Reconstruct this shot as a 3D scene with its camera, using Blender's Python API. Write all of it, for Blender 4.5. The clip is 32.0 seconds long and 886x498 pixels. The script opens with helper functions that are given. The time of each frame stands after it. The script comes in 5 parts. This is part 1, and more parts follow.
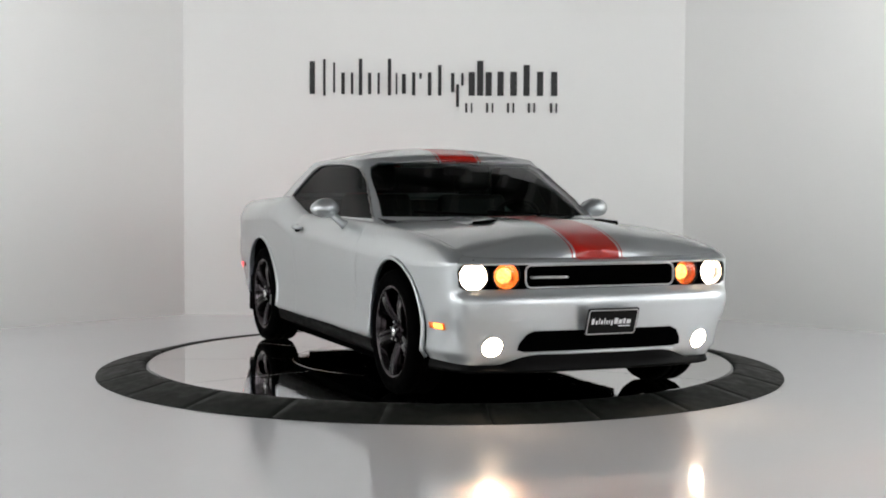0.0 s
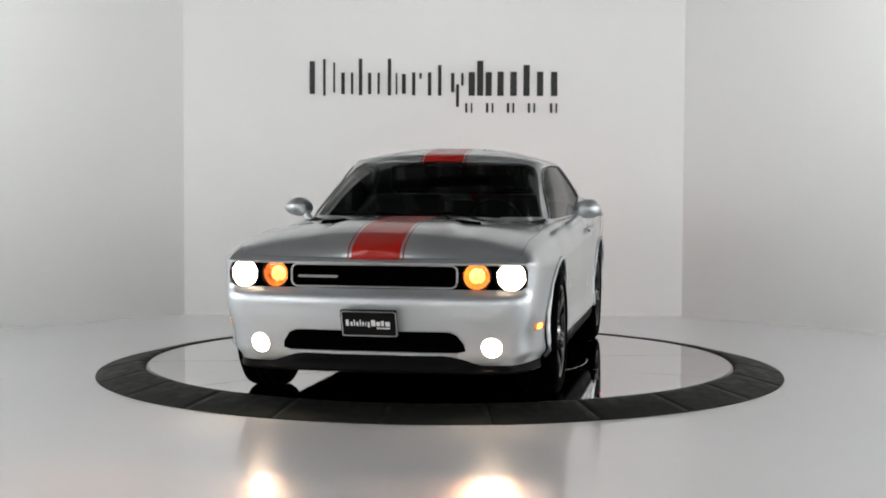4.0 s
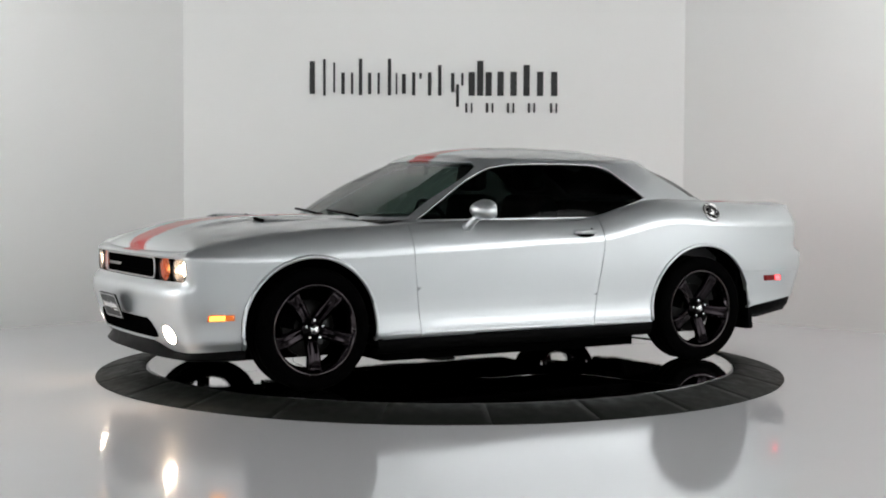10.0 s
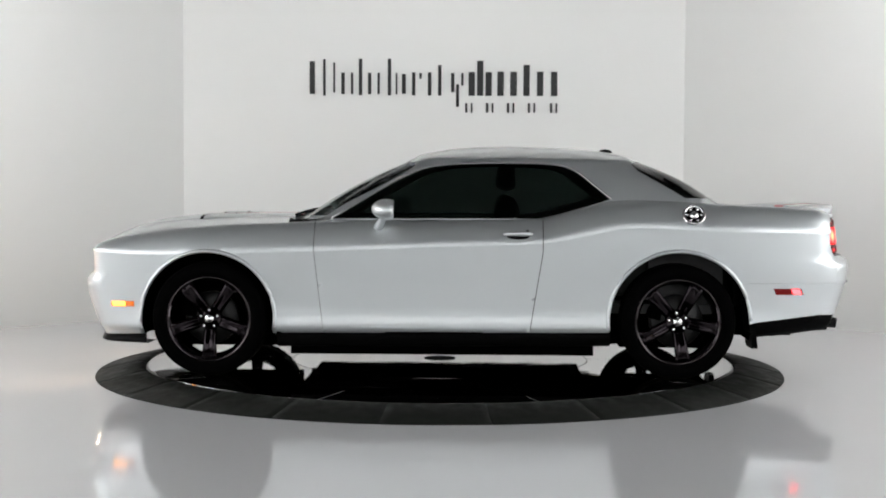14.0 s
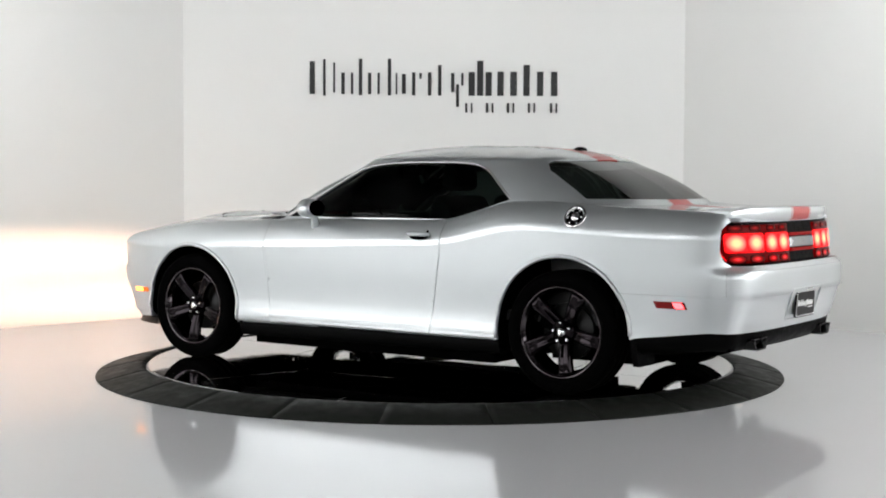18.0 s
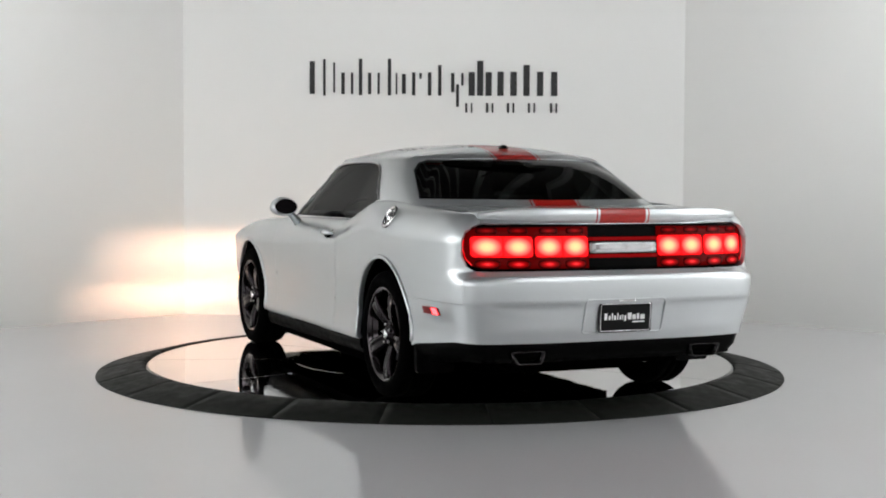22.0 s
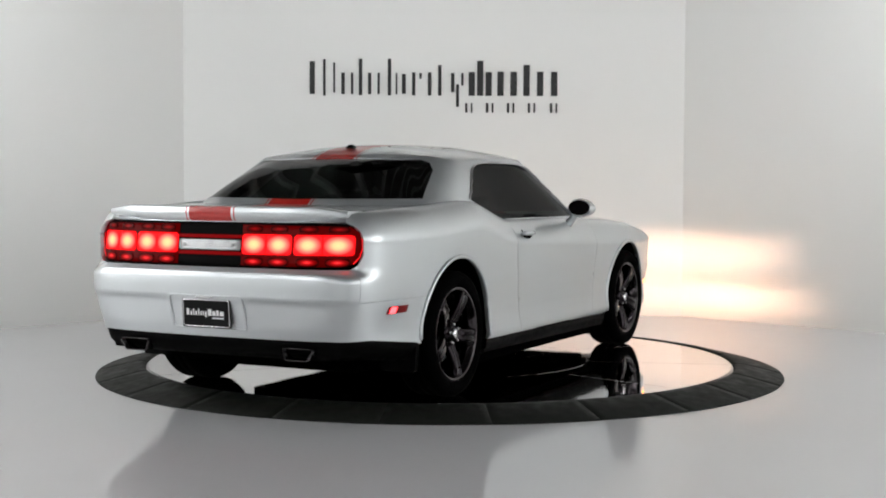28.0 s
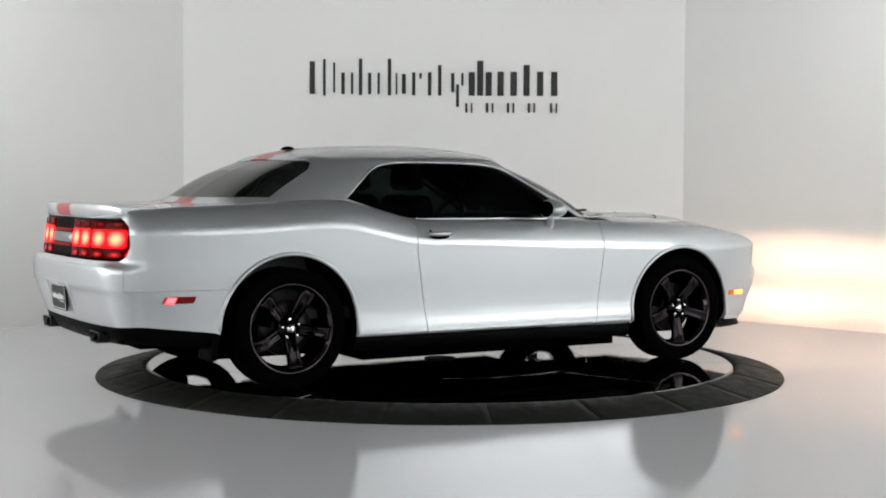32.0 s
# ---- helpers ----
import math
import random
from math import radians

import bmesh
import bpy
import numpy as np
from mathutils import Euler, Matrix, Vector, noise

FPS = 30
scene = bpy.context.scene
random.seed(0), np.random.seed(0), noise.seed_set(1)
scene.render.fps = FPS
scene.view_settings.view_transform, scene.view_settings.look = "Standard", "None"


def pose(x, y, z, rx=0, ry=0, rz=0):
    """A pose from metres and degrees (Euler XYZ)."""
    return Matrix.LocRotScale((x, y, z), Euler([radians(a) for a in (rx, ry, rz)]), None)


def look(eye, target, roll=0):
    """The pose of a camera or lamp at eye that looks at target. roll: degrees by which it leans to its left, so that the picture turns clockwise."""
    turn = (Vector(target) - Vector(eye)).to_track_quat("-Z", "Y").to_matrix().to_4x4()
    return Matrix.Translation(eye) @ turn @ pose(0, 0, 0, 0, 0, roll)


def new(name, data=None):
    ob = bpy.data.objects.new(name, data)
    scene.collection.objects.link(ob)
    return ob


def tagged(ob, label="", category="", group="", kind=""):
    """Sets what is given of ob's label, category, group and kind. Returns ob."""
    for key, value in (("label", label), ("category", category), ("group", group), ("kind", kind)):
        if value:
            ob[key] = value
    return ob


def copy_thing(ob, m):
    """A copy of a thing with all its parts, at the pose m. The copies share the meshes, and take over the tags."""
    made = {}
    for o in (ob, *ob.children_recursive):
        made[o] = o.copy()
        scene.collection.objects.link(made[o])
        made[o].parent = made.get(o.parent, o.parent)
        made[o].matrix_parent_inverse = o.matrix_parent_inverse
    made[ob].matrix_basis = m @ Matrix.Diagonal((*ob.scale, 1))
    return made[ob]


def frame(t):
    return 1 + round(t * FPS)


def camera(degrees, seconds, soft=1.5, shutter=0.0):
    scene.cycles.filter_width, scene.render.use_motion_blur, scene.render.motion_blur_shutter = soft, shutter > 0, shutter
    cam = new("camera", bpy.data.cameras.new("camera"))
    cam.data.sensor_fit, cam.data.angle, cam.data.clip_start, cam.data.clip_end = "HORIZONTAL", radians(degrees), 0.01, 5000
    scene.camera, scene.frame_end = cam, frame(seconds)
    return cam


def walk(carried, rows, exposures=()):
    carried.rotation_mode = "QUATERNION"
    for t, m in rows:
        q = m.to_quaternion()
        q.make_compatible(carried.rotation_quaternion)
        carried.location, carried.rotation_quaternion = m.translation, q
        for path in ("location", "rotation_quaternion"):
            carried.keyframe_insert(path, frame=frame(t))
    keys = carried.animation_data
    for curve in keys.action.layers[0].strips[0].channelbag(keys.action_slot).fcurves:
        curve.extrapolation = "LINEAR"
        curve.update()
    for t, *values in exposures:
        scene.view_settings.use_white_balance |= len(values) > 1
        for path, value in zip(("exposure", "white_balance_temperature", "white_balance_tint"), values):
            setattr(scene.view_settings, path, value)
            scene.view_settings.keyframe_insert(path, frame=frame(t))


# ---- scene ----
# Plan: floor z = 0, round turntable at the origin, top of its disc at DISC.
DISC = 0.063
EYE = Vector((0.0, -9.546, 1.2095 + DISC))
PITCH, YAW = 0.046827, 0.001893
AIM = EYE + Vector((math.sin(YAW) * math.cos(PITCH), math.cos(YAW) * math.cos(PITCH), -math.sin(PITCH)))
cam = camera(35.773, 32.0, soft=1.9)
VIEW = look(EYE, AIM, 0.2329)
# the camera sets its own exposure as the bright car turns
STOPS = -0.06
walk(cam, [(0, VIEW), (32, VIEW)], [(0, STOPS), (8, STOPS), (10, STOPS - 0.08), (12, STOPS - 0.07), (14, STOPS + 0.10), (16, STOPS + 0.16), (18, STOPS + 0.16), (19, STOPS), (21, STOPS - 0.04), (25, STOPS - 0.08), (32, STOPS - 0.07)])

# ---- light ----
world = bpy.data.worlds.new("studio_air")
world.use_nodes = True
world.node_tree.nodes["Background"].inputs[0].default_value = (0.5, 0.52, 0.55, 1)
world.node_tree.nodes["Background"].inputs[1].default_value = 0.02
scene.world = world
# glow of the unseen softboxes: those for the stage, then those for the walls
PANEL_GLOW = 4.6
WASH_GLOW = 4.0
BEAM_GLOW = 25000.0


# ---- materials ----
def material(name, color, rough=0.5, metal=0.0, coat=0.0, spec=0.5, vary=0.0, scale=8.0, bump=0.0, bscale=200.0, emit=None, glow=0.0, coat_rough=0.015):
    m = bpy.data.materials.new(name)
    m.use_nodes = True
    n, l = m.node_tree.nodes, m.node_tree.links
    b = n["Principled BSDF"]
    b.inputs["Base Color"].default_value = (*color, 1)
    b.inputs["Roughness"].default_value = rough
    b.inputs["Metallic"].default_value = metal
    b.inputs["Coat Weight"].default_value = coat
    b.inputs["Coat Roughness"].default_value = coat_rough
    b.inputs["Specular IOR Level"].default_value = spec
    tc = n.new("ShaderNodeTexCoord")
    if vary:
        nz = n.new("ShaderNodeTexNoise")
        nz.inputs["Scale"].default_value = scale
        nz.inputs["Detail"].default_value = 6
        l.new(tc.outputs["Object"], nz.inputs["Vector"])
        mix = n.new("ShaderNodeMix")
        mix.data_type = "RGBA"
        mix.inputs["A"].default_value = (*[c * (1 - vary) for c in color], 1)
        mix.inputs["B"].default_value = (*[min(1, c * (1 + vary)) for c in color], 1)
        l.new(nz.outputs["Fac"], mix.inputs["Factor"])
        l.new(mix.outputs["Result"], b.inputs["Base Color"])
        mr = n.new("ShaderNodeMapRange")
        mr.inputs["To Min"].default_value = max(0.01, rough * (1 - 2 * vary))
        mr.inputs["To Max"].default_value = min(1, rough * (1 + 2 * vary))
        l.new(nz.outputs["Fac"], mr.inputs["Value"])
        l.new(mr.outputs["Result"], b.inputs["Roughness"])
    if bump:
        nb = n.new("ShaderNodeTexNoise")
        nb.inputs["Scale"].default_value = bscale
        nb.inputs["Detail"].default_value = 4
        l.new(tc.outputs["Object"], nb.inputs["Vector"])
        bp = n.new("ShaderNodeBump")
        bp.inputs["Strength"].default_value = bump
        bp.inputs["Distance"].default_value = 0.002
        l.new(nb.outputs["Fac"], bp.inputs["Height"])
        l.new(bp.outputs["Normal"], b.inputs["Normal"])
    if emit:
        b.inputs["Emission Color"].default_value = (*emit, 1)
        b.inputs["Emission Strength"].default_value = glow
    return m


def glass(name, tint, rough=0.0, ior=1.5):
    m = bpy.data.materials.new(name)
    m.use_nodes = True
    n, l = m.node_tree.nodes, m.node_tree.links
    n.remove(n["Principled BSDF"])
    tr, gl, fr, mx = (n.new(k) for k in ("ShaderNodeBsdfTransparent", "ShaderNodeBsdfGlossy", "ShaderNodeFresnel", "ShaderNodeMixShader"))
    tr.inputs[0].default_value = (*tint, 1)
    gl.inputs["Roughness"].default_value = rough
    fr.inputs[0].default_value = ior
    l.new(fr.outputs[0], mx.inputs[0])
    l.new(tr.outputs[0], mx.inputs[1])
    l.new(gl.outputs[0], mx.inputs[2])
    l.new(mx.outputs[0], n["Material Output"].inputs[0])
    return m


def glowing_lens(name, color, strength):
    """A lit lens: it glows and lets the beam behind it through."""
    m = bpy.data.materials.new(name)
    m.use_nodes = True
    n, l = m.node_tree.nodes, m.node_tree.links
    n.remove(n["Principled BSDF"])
    tr, em, ad = (n.new(k) for k in ("ShaderNodeBsdfTransparent", "ShaderNodeEmission", "ShaderNodeAddShader"))
    em.inputs[0].default_value = (*color, 1)
    em.inputs[1].default_value = strength
    l.new(tr.outputs[0], ad.inputs[0])
    l.new(em.outputs[0], ad.inputs[1])
    l.new(ad.outputs[0], n["Material Output"].inputs[0])
    return m


WALL = material("white_wall_paint", (0.80, 0.80, 0.78), 0.6, vary=0.02, scale=1.2, bump=0.15, bscale=90)
FLOOR = material("grey_gloss_floor", (0.73, 0.73, 0.74), 0.34, spec=0.1, coat=0.9, coat_rough=0.07, vary=0.05, scale=0.9, bump=0.02, bscale=6)
CEIL = material("grey_ceiling_paint", (0.05, 0.05, 0.05), 0.9, vary=0.1, scale=1.0)
JOIST = material("white_joist_paint", (0.24, 0.24, 0.24), 0.7, vary=0.1, scale=1.5)
RUBBER = material("black_rubber", (0.010, 0.011, 0.009), 0.6, spec=0.16, vary=0.25, scale=14, bump=0.3, bscale=260)
MIRROR = material("polished_steel_disc", (0.74, 0.73, 0.73), 0.035, metal=1.0, vary=0.03, scale=3, bump=0.45, bscale=4)
STEEL = material("brushed_steel_rim", (0.5, 0.5, 0.5), 0.3, metal=1.0, vary=0.1, scale=20)
INK = material("black_sign_paint", (0.006, 0.006, 0.006), 0.4, vary=0.1, scale=30)
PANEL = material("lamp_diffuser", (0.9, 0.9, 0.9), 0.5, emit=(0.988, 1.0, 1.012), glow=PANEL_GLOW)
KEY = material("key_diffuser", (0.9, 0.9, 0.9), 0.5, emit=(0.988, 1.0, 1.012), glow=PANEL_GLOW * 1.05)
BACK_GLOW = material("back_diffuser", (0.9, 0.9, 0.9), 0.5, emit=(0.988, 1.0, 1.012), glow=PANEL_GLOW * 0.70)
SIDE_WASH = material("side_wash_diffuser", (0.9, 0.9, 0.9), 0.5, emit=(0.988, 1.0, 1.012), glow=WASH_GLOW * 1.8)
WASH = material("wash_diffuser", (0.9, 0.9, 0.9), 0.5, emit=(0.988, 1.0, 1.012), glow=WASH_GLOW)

SILVER = material("silver_metallic_paint", (0.575, 0.603, 0.612), 0.42, metal=0.84, coat=1.0, vary=0.03, scale=3, bump=0.012, bscale=900)
RED = material("red_stripe_paint", (0.42, 0.008, 0.003), 0.4, coat=0.6, vary=0.05, scale=4)
BLACK_TRIM = material("black_plastic_trim", (0.0016, 0.0016, 0.0016), 0.5, spec=0.025, vary=0.2, scale=25, bump=0.1, bscale=400)
GLOSS_BLACK = material("gloss_black", (0.003, 0.003, 0.003), 0.15, spec=0.15, vary=0.1, scale=20)
CHIN = material("satin_black_chin", (0.003, 0.003, 0.003), 0.40, spec=0.05, vary=0.1, scale=20)
DARK = material("underbody_black", (0.0010, 0.0010, 0.0010), 0.95, spec=0.0, vary=0.2, scale=12)
TYRE = material("tyre_rubber", (0.0012, 0.0012, 0.0012), 0.8, spec=0.008, vary=0.2, scale=30, bump=0.2, bscale=300)
DARK_CHROME = material("black_chrome_wheel", (0.016, 0.0135, 0.015), 0.06, metal=1.0, vary=0.1, scale=12)
# lighter copy of the wheel's chrome: the rim's bright reflections put into its colour
RIM_CHROME = material("lightened_black_chrome", (0.050, 0.044, 0.047), 0.05, metal=1.0, vary=0.1, scale=12)
REFLECTOR = material("lamp_reflector", (0.8, 0.78, 0.75), 0.22, metal=1.0, vary=0.05, scale=60)
BADGE = material("mottled_badge_metal", (0.34, 0.34, 0.34), 0.38, metal=1.0, vary=0.35, scale=22, bump=0.3, bscale=60)
CHROME = material("chrome", (0.75, 0.75, 0.75), 0.08, metal=1.0, vary=0.04, scale=20)
IRON = material("brake_iron", (0.03, 0.03, 0.03), 0.4, metal=1.0, vary=0.15, scale=30)
WINDOW = glass("tinted_window", (0.085, 0.107, 0.099), 0.0, 1.14)
REAR_GLASS = glass("rear_glass", (0.07, 0.088, 0.08), 0.0, 1.42)
WINDSHIELD = glass("windshield_glass", (0.50, 0.64, 0.58), 0.0, 1.44)
LENS = glass("clear_lens", (0.92, 0.92, 0.92))
CABIN = material("dark_cabin_vinyl", (0.016, 0.016, 0.017), 0.6, vary=0.2, scale=20, bump=0.2, bscale=200)
HEADLAMP = glowing_lens("headlamp_glow", (1.0, 0.72, 0.5), 45.0)
FOGLAMP = glowing_lens("fog_lamp_glow", (1.0, 0.75, 0.54), 60.0)
AMBER = material("amber_lamp", (0.75, 0.30, 0.10), 0.20, metal=0.9, emit=(1.0, 0.24, 0.05), glow=0.2)
AMBER_CORE = material("amber_core", (0.9, 0.5, 0.2), 0.15, emit=(1.0, 0.42, 0.10), glow=4.0)
MARKER_AMBER = material("marker_amber", (0.5, 0.12, 0.01), 0.2, coat=1.0, emit=(1.0, 0.20, 0.015), glow=0.45)
MARKER_BULB = material("marker_amber_bulb", (0.8, 0.3, 0.05), 0.2, emit=(1.0, 0.34, 0.05), glow=4.5)
MARKER_RED_BULB = material("marker_red_bulb", (0.8, 0.1, 0.1), 0.2, emit=(1.0, 0.05, 0.06), glow=6.0)
MARKER_RED = material("marker_red", (0.10, 0.002, 0.002), 0.3, spec=0.2, emit=(1.0, 0.015, 0.02), glow=0.05)
TAIL_DIM = material("tail_red_lens", (0.03, 0.001, 0.001), 0.25, spec=0.02, vary=0.1, scale=30, emit=(1.0, 0.004, 0.006), glow=0.085)
TAIL_EDGE = material("tail_lens_edge", (0.4, 0.01, 0.01), 0.2, emit=(1.0, 0.004, 0.006), glow=0.9)
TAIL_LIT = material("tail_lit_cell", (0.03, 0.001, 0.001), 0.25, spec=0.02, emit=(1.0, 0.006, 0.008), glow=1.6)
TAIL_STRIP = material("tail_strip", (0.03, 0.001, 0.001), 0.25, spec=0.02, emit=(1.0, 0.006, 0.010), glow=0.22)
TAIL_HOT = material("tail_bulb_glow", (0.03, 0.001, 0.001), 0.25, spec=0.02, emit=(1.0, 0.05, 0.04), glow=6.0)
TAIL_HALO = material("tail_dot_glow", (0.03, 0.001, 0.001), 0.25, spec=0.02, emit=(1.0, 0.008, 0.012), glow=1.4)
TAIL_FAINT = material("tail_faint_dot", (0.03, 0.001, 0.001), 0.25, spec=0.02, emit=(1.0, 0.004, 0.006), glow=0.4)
BEAM = material("lamp_filament", (1, 1, 1), 0.5, emit=(1.0, 0.61, 0.41), glow=BEAM_GLOW)
# SPILL is for added emitter strips that soften the beam's edges
SPILL = material("beam_spill_glow", (1, 1, 1), 0.5, emit=(1.0, 0.52, 0.32), glow=BEAM_GLOW * 0.32)
FOG_BEAM = material("fog_filament", (1, 1, 1), 0.5, emit=(1.0, 0.61, 0.41), glow=BEAM_GLOW * 0.95)


def faceted(m, scale, low, high):
    """Break a lamp's glow up into painted facets that stand for reflections in its reflector."""
    n, l = m.node_tree.nodes, m.node_tree.links
    tc, vo, mr = n.new("ShaderNodeTexCoord"), n.new("ShaderNodeTexVoronoi"), n.new("ShaderNodeMapRange")
    vo.inputs["Scale"].default_value = scale
    mr.inputs["To Min"].default_value, mr.inputs["To Max"].default_value = low, high
    l.new(tc.outputs["Object"], vo.inputs["Vector"])
    l.new(vo.outputs["Color"], mr.inputs["Value"])
    l.new(mr.outputs["Result"], n["Principled BSDF"].inputs["Emission Strength"])


faceted(AMBER, 70, 0.0, 0.35)
faceted(AMBER_CORE, 75, 0.6, 6.0)


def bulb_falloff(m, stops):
    """Paint the falloff from a bulb in the middle of its reflector into the emission colour; stops: (distance, colour,
    strength).
    """
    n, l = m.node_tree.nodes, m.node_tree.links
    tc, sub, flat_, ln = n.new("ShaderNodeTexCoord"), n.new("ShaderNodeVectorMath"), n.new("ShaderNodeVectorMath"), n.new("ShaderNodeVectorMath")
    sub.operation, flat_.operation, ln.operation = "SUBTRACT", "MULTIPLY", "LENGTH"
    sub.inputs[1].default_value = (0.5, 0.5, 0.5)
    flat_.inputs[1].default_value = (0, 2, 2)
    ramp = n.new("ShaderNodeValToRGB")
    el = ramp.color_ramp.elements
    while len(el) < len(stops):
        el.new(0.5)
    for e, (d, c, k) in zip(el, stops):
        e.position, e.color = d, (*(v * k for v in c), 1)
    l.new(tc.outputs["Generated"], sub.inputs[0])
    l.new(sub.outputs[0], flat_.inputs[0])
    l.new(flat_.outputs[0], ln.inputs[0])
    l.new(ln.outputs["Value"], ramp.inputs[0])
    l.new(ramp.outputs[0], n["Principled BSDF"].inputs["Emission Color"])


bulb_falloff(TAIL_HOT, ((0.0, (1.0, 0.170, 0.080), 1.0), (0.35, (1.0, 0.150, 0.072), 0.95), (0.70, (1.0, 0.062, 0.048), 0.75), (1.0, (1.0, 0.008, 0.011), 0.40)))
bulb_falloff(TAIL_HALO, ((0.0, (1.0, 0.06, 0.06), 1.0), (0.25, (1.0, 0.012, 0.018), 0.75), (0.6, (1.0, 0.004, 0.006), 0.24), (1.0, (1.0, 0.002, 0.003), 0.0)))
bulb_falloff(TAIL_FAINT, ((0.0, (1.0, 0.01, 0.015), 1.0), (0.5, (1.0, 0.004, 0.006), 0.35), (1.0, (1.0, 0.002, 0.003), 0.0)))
PLATE = material("black_plate", (0.004, 0.004, 0.004), 0.3, spec=0.15, vary=0.1, scale=30)
PLATE_INK = material("plate_white_ink", (0.8, 0.8, 0.8), 0.4, vary=0.05)


# ---- mesh helpers ----
def part(name, bm, mats, parent=None, label="", smooth=True):
    me = bpy.data.meshes.new(name)
    bmesh.ops.recalc_face_normals(bm, faces=bm.faces)
    for f in bm.faces:
        f.smooth = smooth
    bm.to_mesh(me)
    bm.free()
    for m in mats if isinstance(mats, (list, tuple)) else [mats]:
        me.materials.append(m)
    ob = new(name, me)
    if parent:
        ob.parent = parent
    if label:
        tagged(ob, label)
    return ob


def soft(ob, width, segments=2, angle=35):
    """Rounded edges."""
    md = ob.modifiers.new("edges", "BEVEL")
    md.width, md.segments, md.limit_method, md.angle_limit = width, segments, "ANGLE", radians(angle)
    md.harden_normals = False
    return ob


def sharp(bm, angle=35):
    for e in bm.edges:
        if len(e.link_faces) == 2 and e.calc_face_angle(0) > radians(angle):
            e.smooth = False
    return bm


def box(bm, x0, x1, y0, y1, z0, z1):
    v = [bm.verts.new(p) for p in ((x0, y0, z0), (x1, y0, z0), (x1, y1, z0), (x0, y1, z0), (x0, y0, z1), (x1, y0, z1), (x1, y1, z1), (x0, y1, z1))]
    for q in ((0, 3, 2, 1), (4, 5, 6, 7), (0, 1, 5, 4), (1, 2, 6, 5), (2, 3, 7, 6), (3, 0, 4, 7)):
        bm.faces.new([v[i] for i in q])
    return bm


def prism(bm, outline, to3, depth):
    """A slab over an outline: to3(a, b, d) maps to space, d from 0 to depth."""
    lo = [bm.verts.new(to3(a, b, 0)) for a, b in outline]
    hi = [bm.verts.new(to3(a, b, depth)) for a, b in outline]
    n = len(outline)
    bm.faces.new(lo[::-1])
    bm.faces.new(hi)
    for i in range(n):
        bm.faces.new((lo[i], lo[(i + 1) % n], hi[(i + 1) % n], hi[i]))
    return bm


def lathe(bm, profile, n=48, close=False):
    """Turn (radius, y) points about the y axis."""
    rings = []
    for r, y in profile:
        rings.append([bm.verts.new((r * math.cos(2 * math.pi * i / n), y, r * math.sin(2 * math.pi * i / n))) for i in range(n)])
    pairs = list(zip(rings, rings[1:])) + ([(rings[-1], rings[0])] if close else [])
    for a, b in pairs:
        for i in range(n):
            bm.faces.new((a[i], a[(i + 1) % n], b[(i + 1) % n], b[i]))
    return bm


def tube(bm, pts, r, n=10, ends=True):
    pts = [Vector(p) for p in pts]
    rings = []
    for i, p in enumerate(pts):
        d = (pts[min(i + 1, len(pts) - 1)] - pts[max(i - 1, 0)]).normalized()
        s = d.cross(Vector((0, 0, 1)) if abs(d.z) < 0.95 else Vector((0, 1, 0))).normalized()
        u = s.cross(d)
        k = r[i] if isinstance(r, (list, tuple)) else r
        rings.append([bm.verts.new(p + k * (s * math.cos(2 * math.pi * j / n) + u * math.sin(2 * math.pi * j / n))) for j in range(n)])
    for a, b in zip(rings, rings[1:]):
        for j in range(n):
            bm.faces.new((a[j], a[(j + 1) % n], b[(j + 1) % n], b[j]))
    if ends:
        bm.faces.new(rings[0])
        bm.faces.new(rings[-1][::-1])
    return bm


def disc(bm, centre, axis, r, n=32, squash=1.0, depth=0.0):
    """A flat round plate, or a shallow dome of that depth, facing axis."""
    axis = Vector(axis).normalized()
    s = axis.cross(Vector((0, 0, 1))).normalized()
    u = s.cross(axis)
    c = Vector(centre)
    rings = []
    for k in (1.0, 0.85, 0.6, 0.3):
        rings.append([bm.verts.new(c + k * r * (s * math.cos(2 * math.pi * j / n) + u * squash * math.sin(2 * math.pi * j / n)) + axis * depth * (1 - k * k)) for j in range(n)])
    for a, b in zip(rings, rings[1:]):
        for j in range(n):
            bm.faces.new((a[j], a[(j + 1) % n], b[(j + 1) % n], b[j]))
    bm.faces.new(rings[-1])
    return bm


def spline(pts, n):
    """n points along a smooth curve through pts, evenly spaced."""
    p = np.array(pts, float)
    q = np.vstack([2 * p[0] - p[1], p, 2 * p[-1] - p[-2]])
    out = []
    for i in range(len(p) - 1):
        a, b, c, d = q[i : i + 4]
        for t in np.linspace(0, 1, 24, endpoint=False):
            out.append(0.5 * (2 * b + (c - a) * t + (2 * a - 5 * b + 4 * c - d) * t * t + (3 * b - a - 3 * c + d) * t**3))
    out = np.array(out + [p[-1]])
    s = np.concatenate([[0], np.cumsum(np.hypot(*np.diff(out[:, :2], axis=0).T))])
    return np.stack([np.interp(np.linspace(0, s[-1], n), s, out[:, k]) for k in range(out.shape[1])], -1)


def table(*pairs):
    """A smooth function through (x, value) pairs."""
    xs = np.array(sorted(pairs))
    grid = np.linspace(xs[0, 0], xs[-1, 0], 400)
    v = np.interp(grid, xs[:, 0], xs[:, 1])
    k = np.exp(-np.linspace(-2, 2, 17) ** 2)
    w = np.convolve(np.pad(v, 8, mode="edge"), k / k.sum(), mode="valid")
    return lambda x: float(np.interp(x, grid, w))


def mirrored(bm):
    out = bm.copy()
    for v in out.verts:
        v.co.y = -v.co.y
    bmesh.ops.reverse_faces(out, faces=out.faces)
    return out


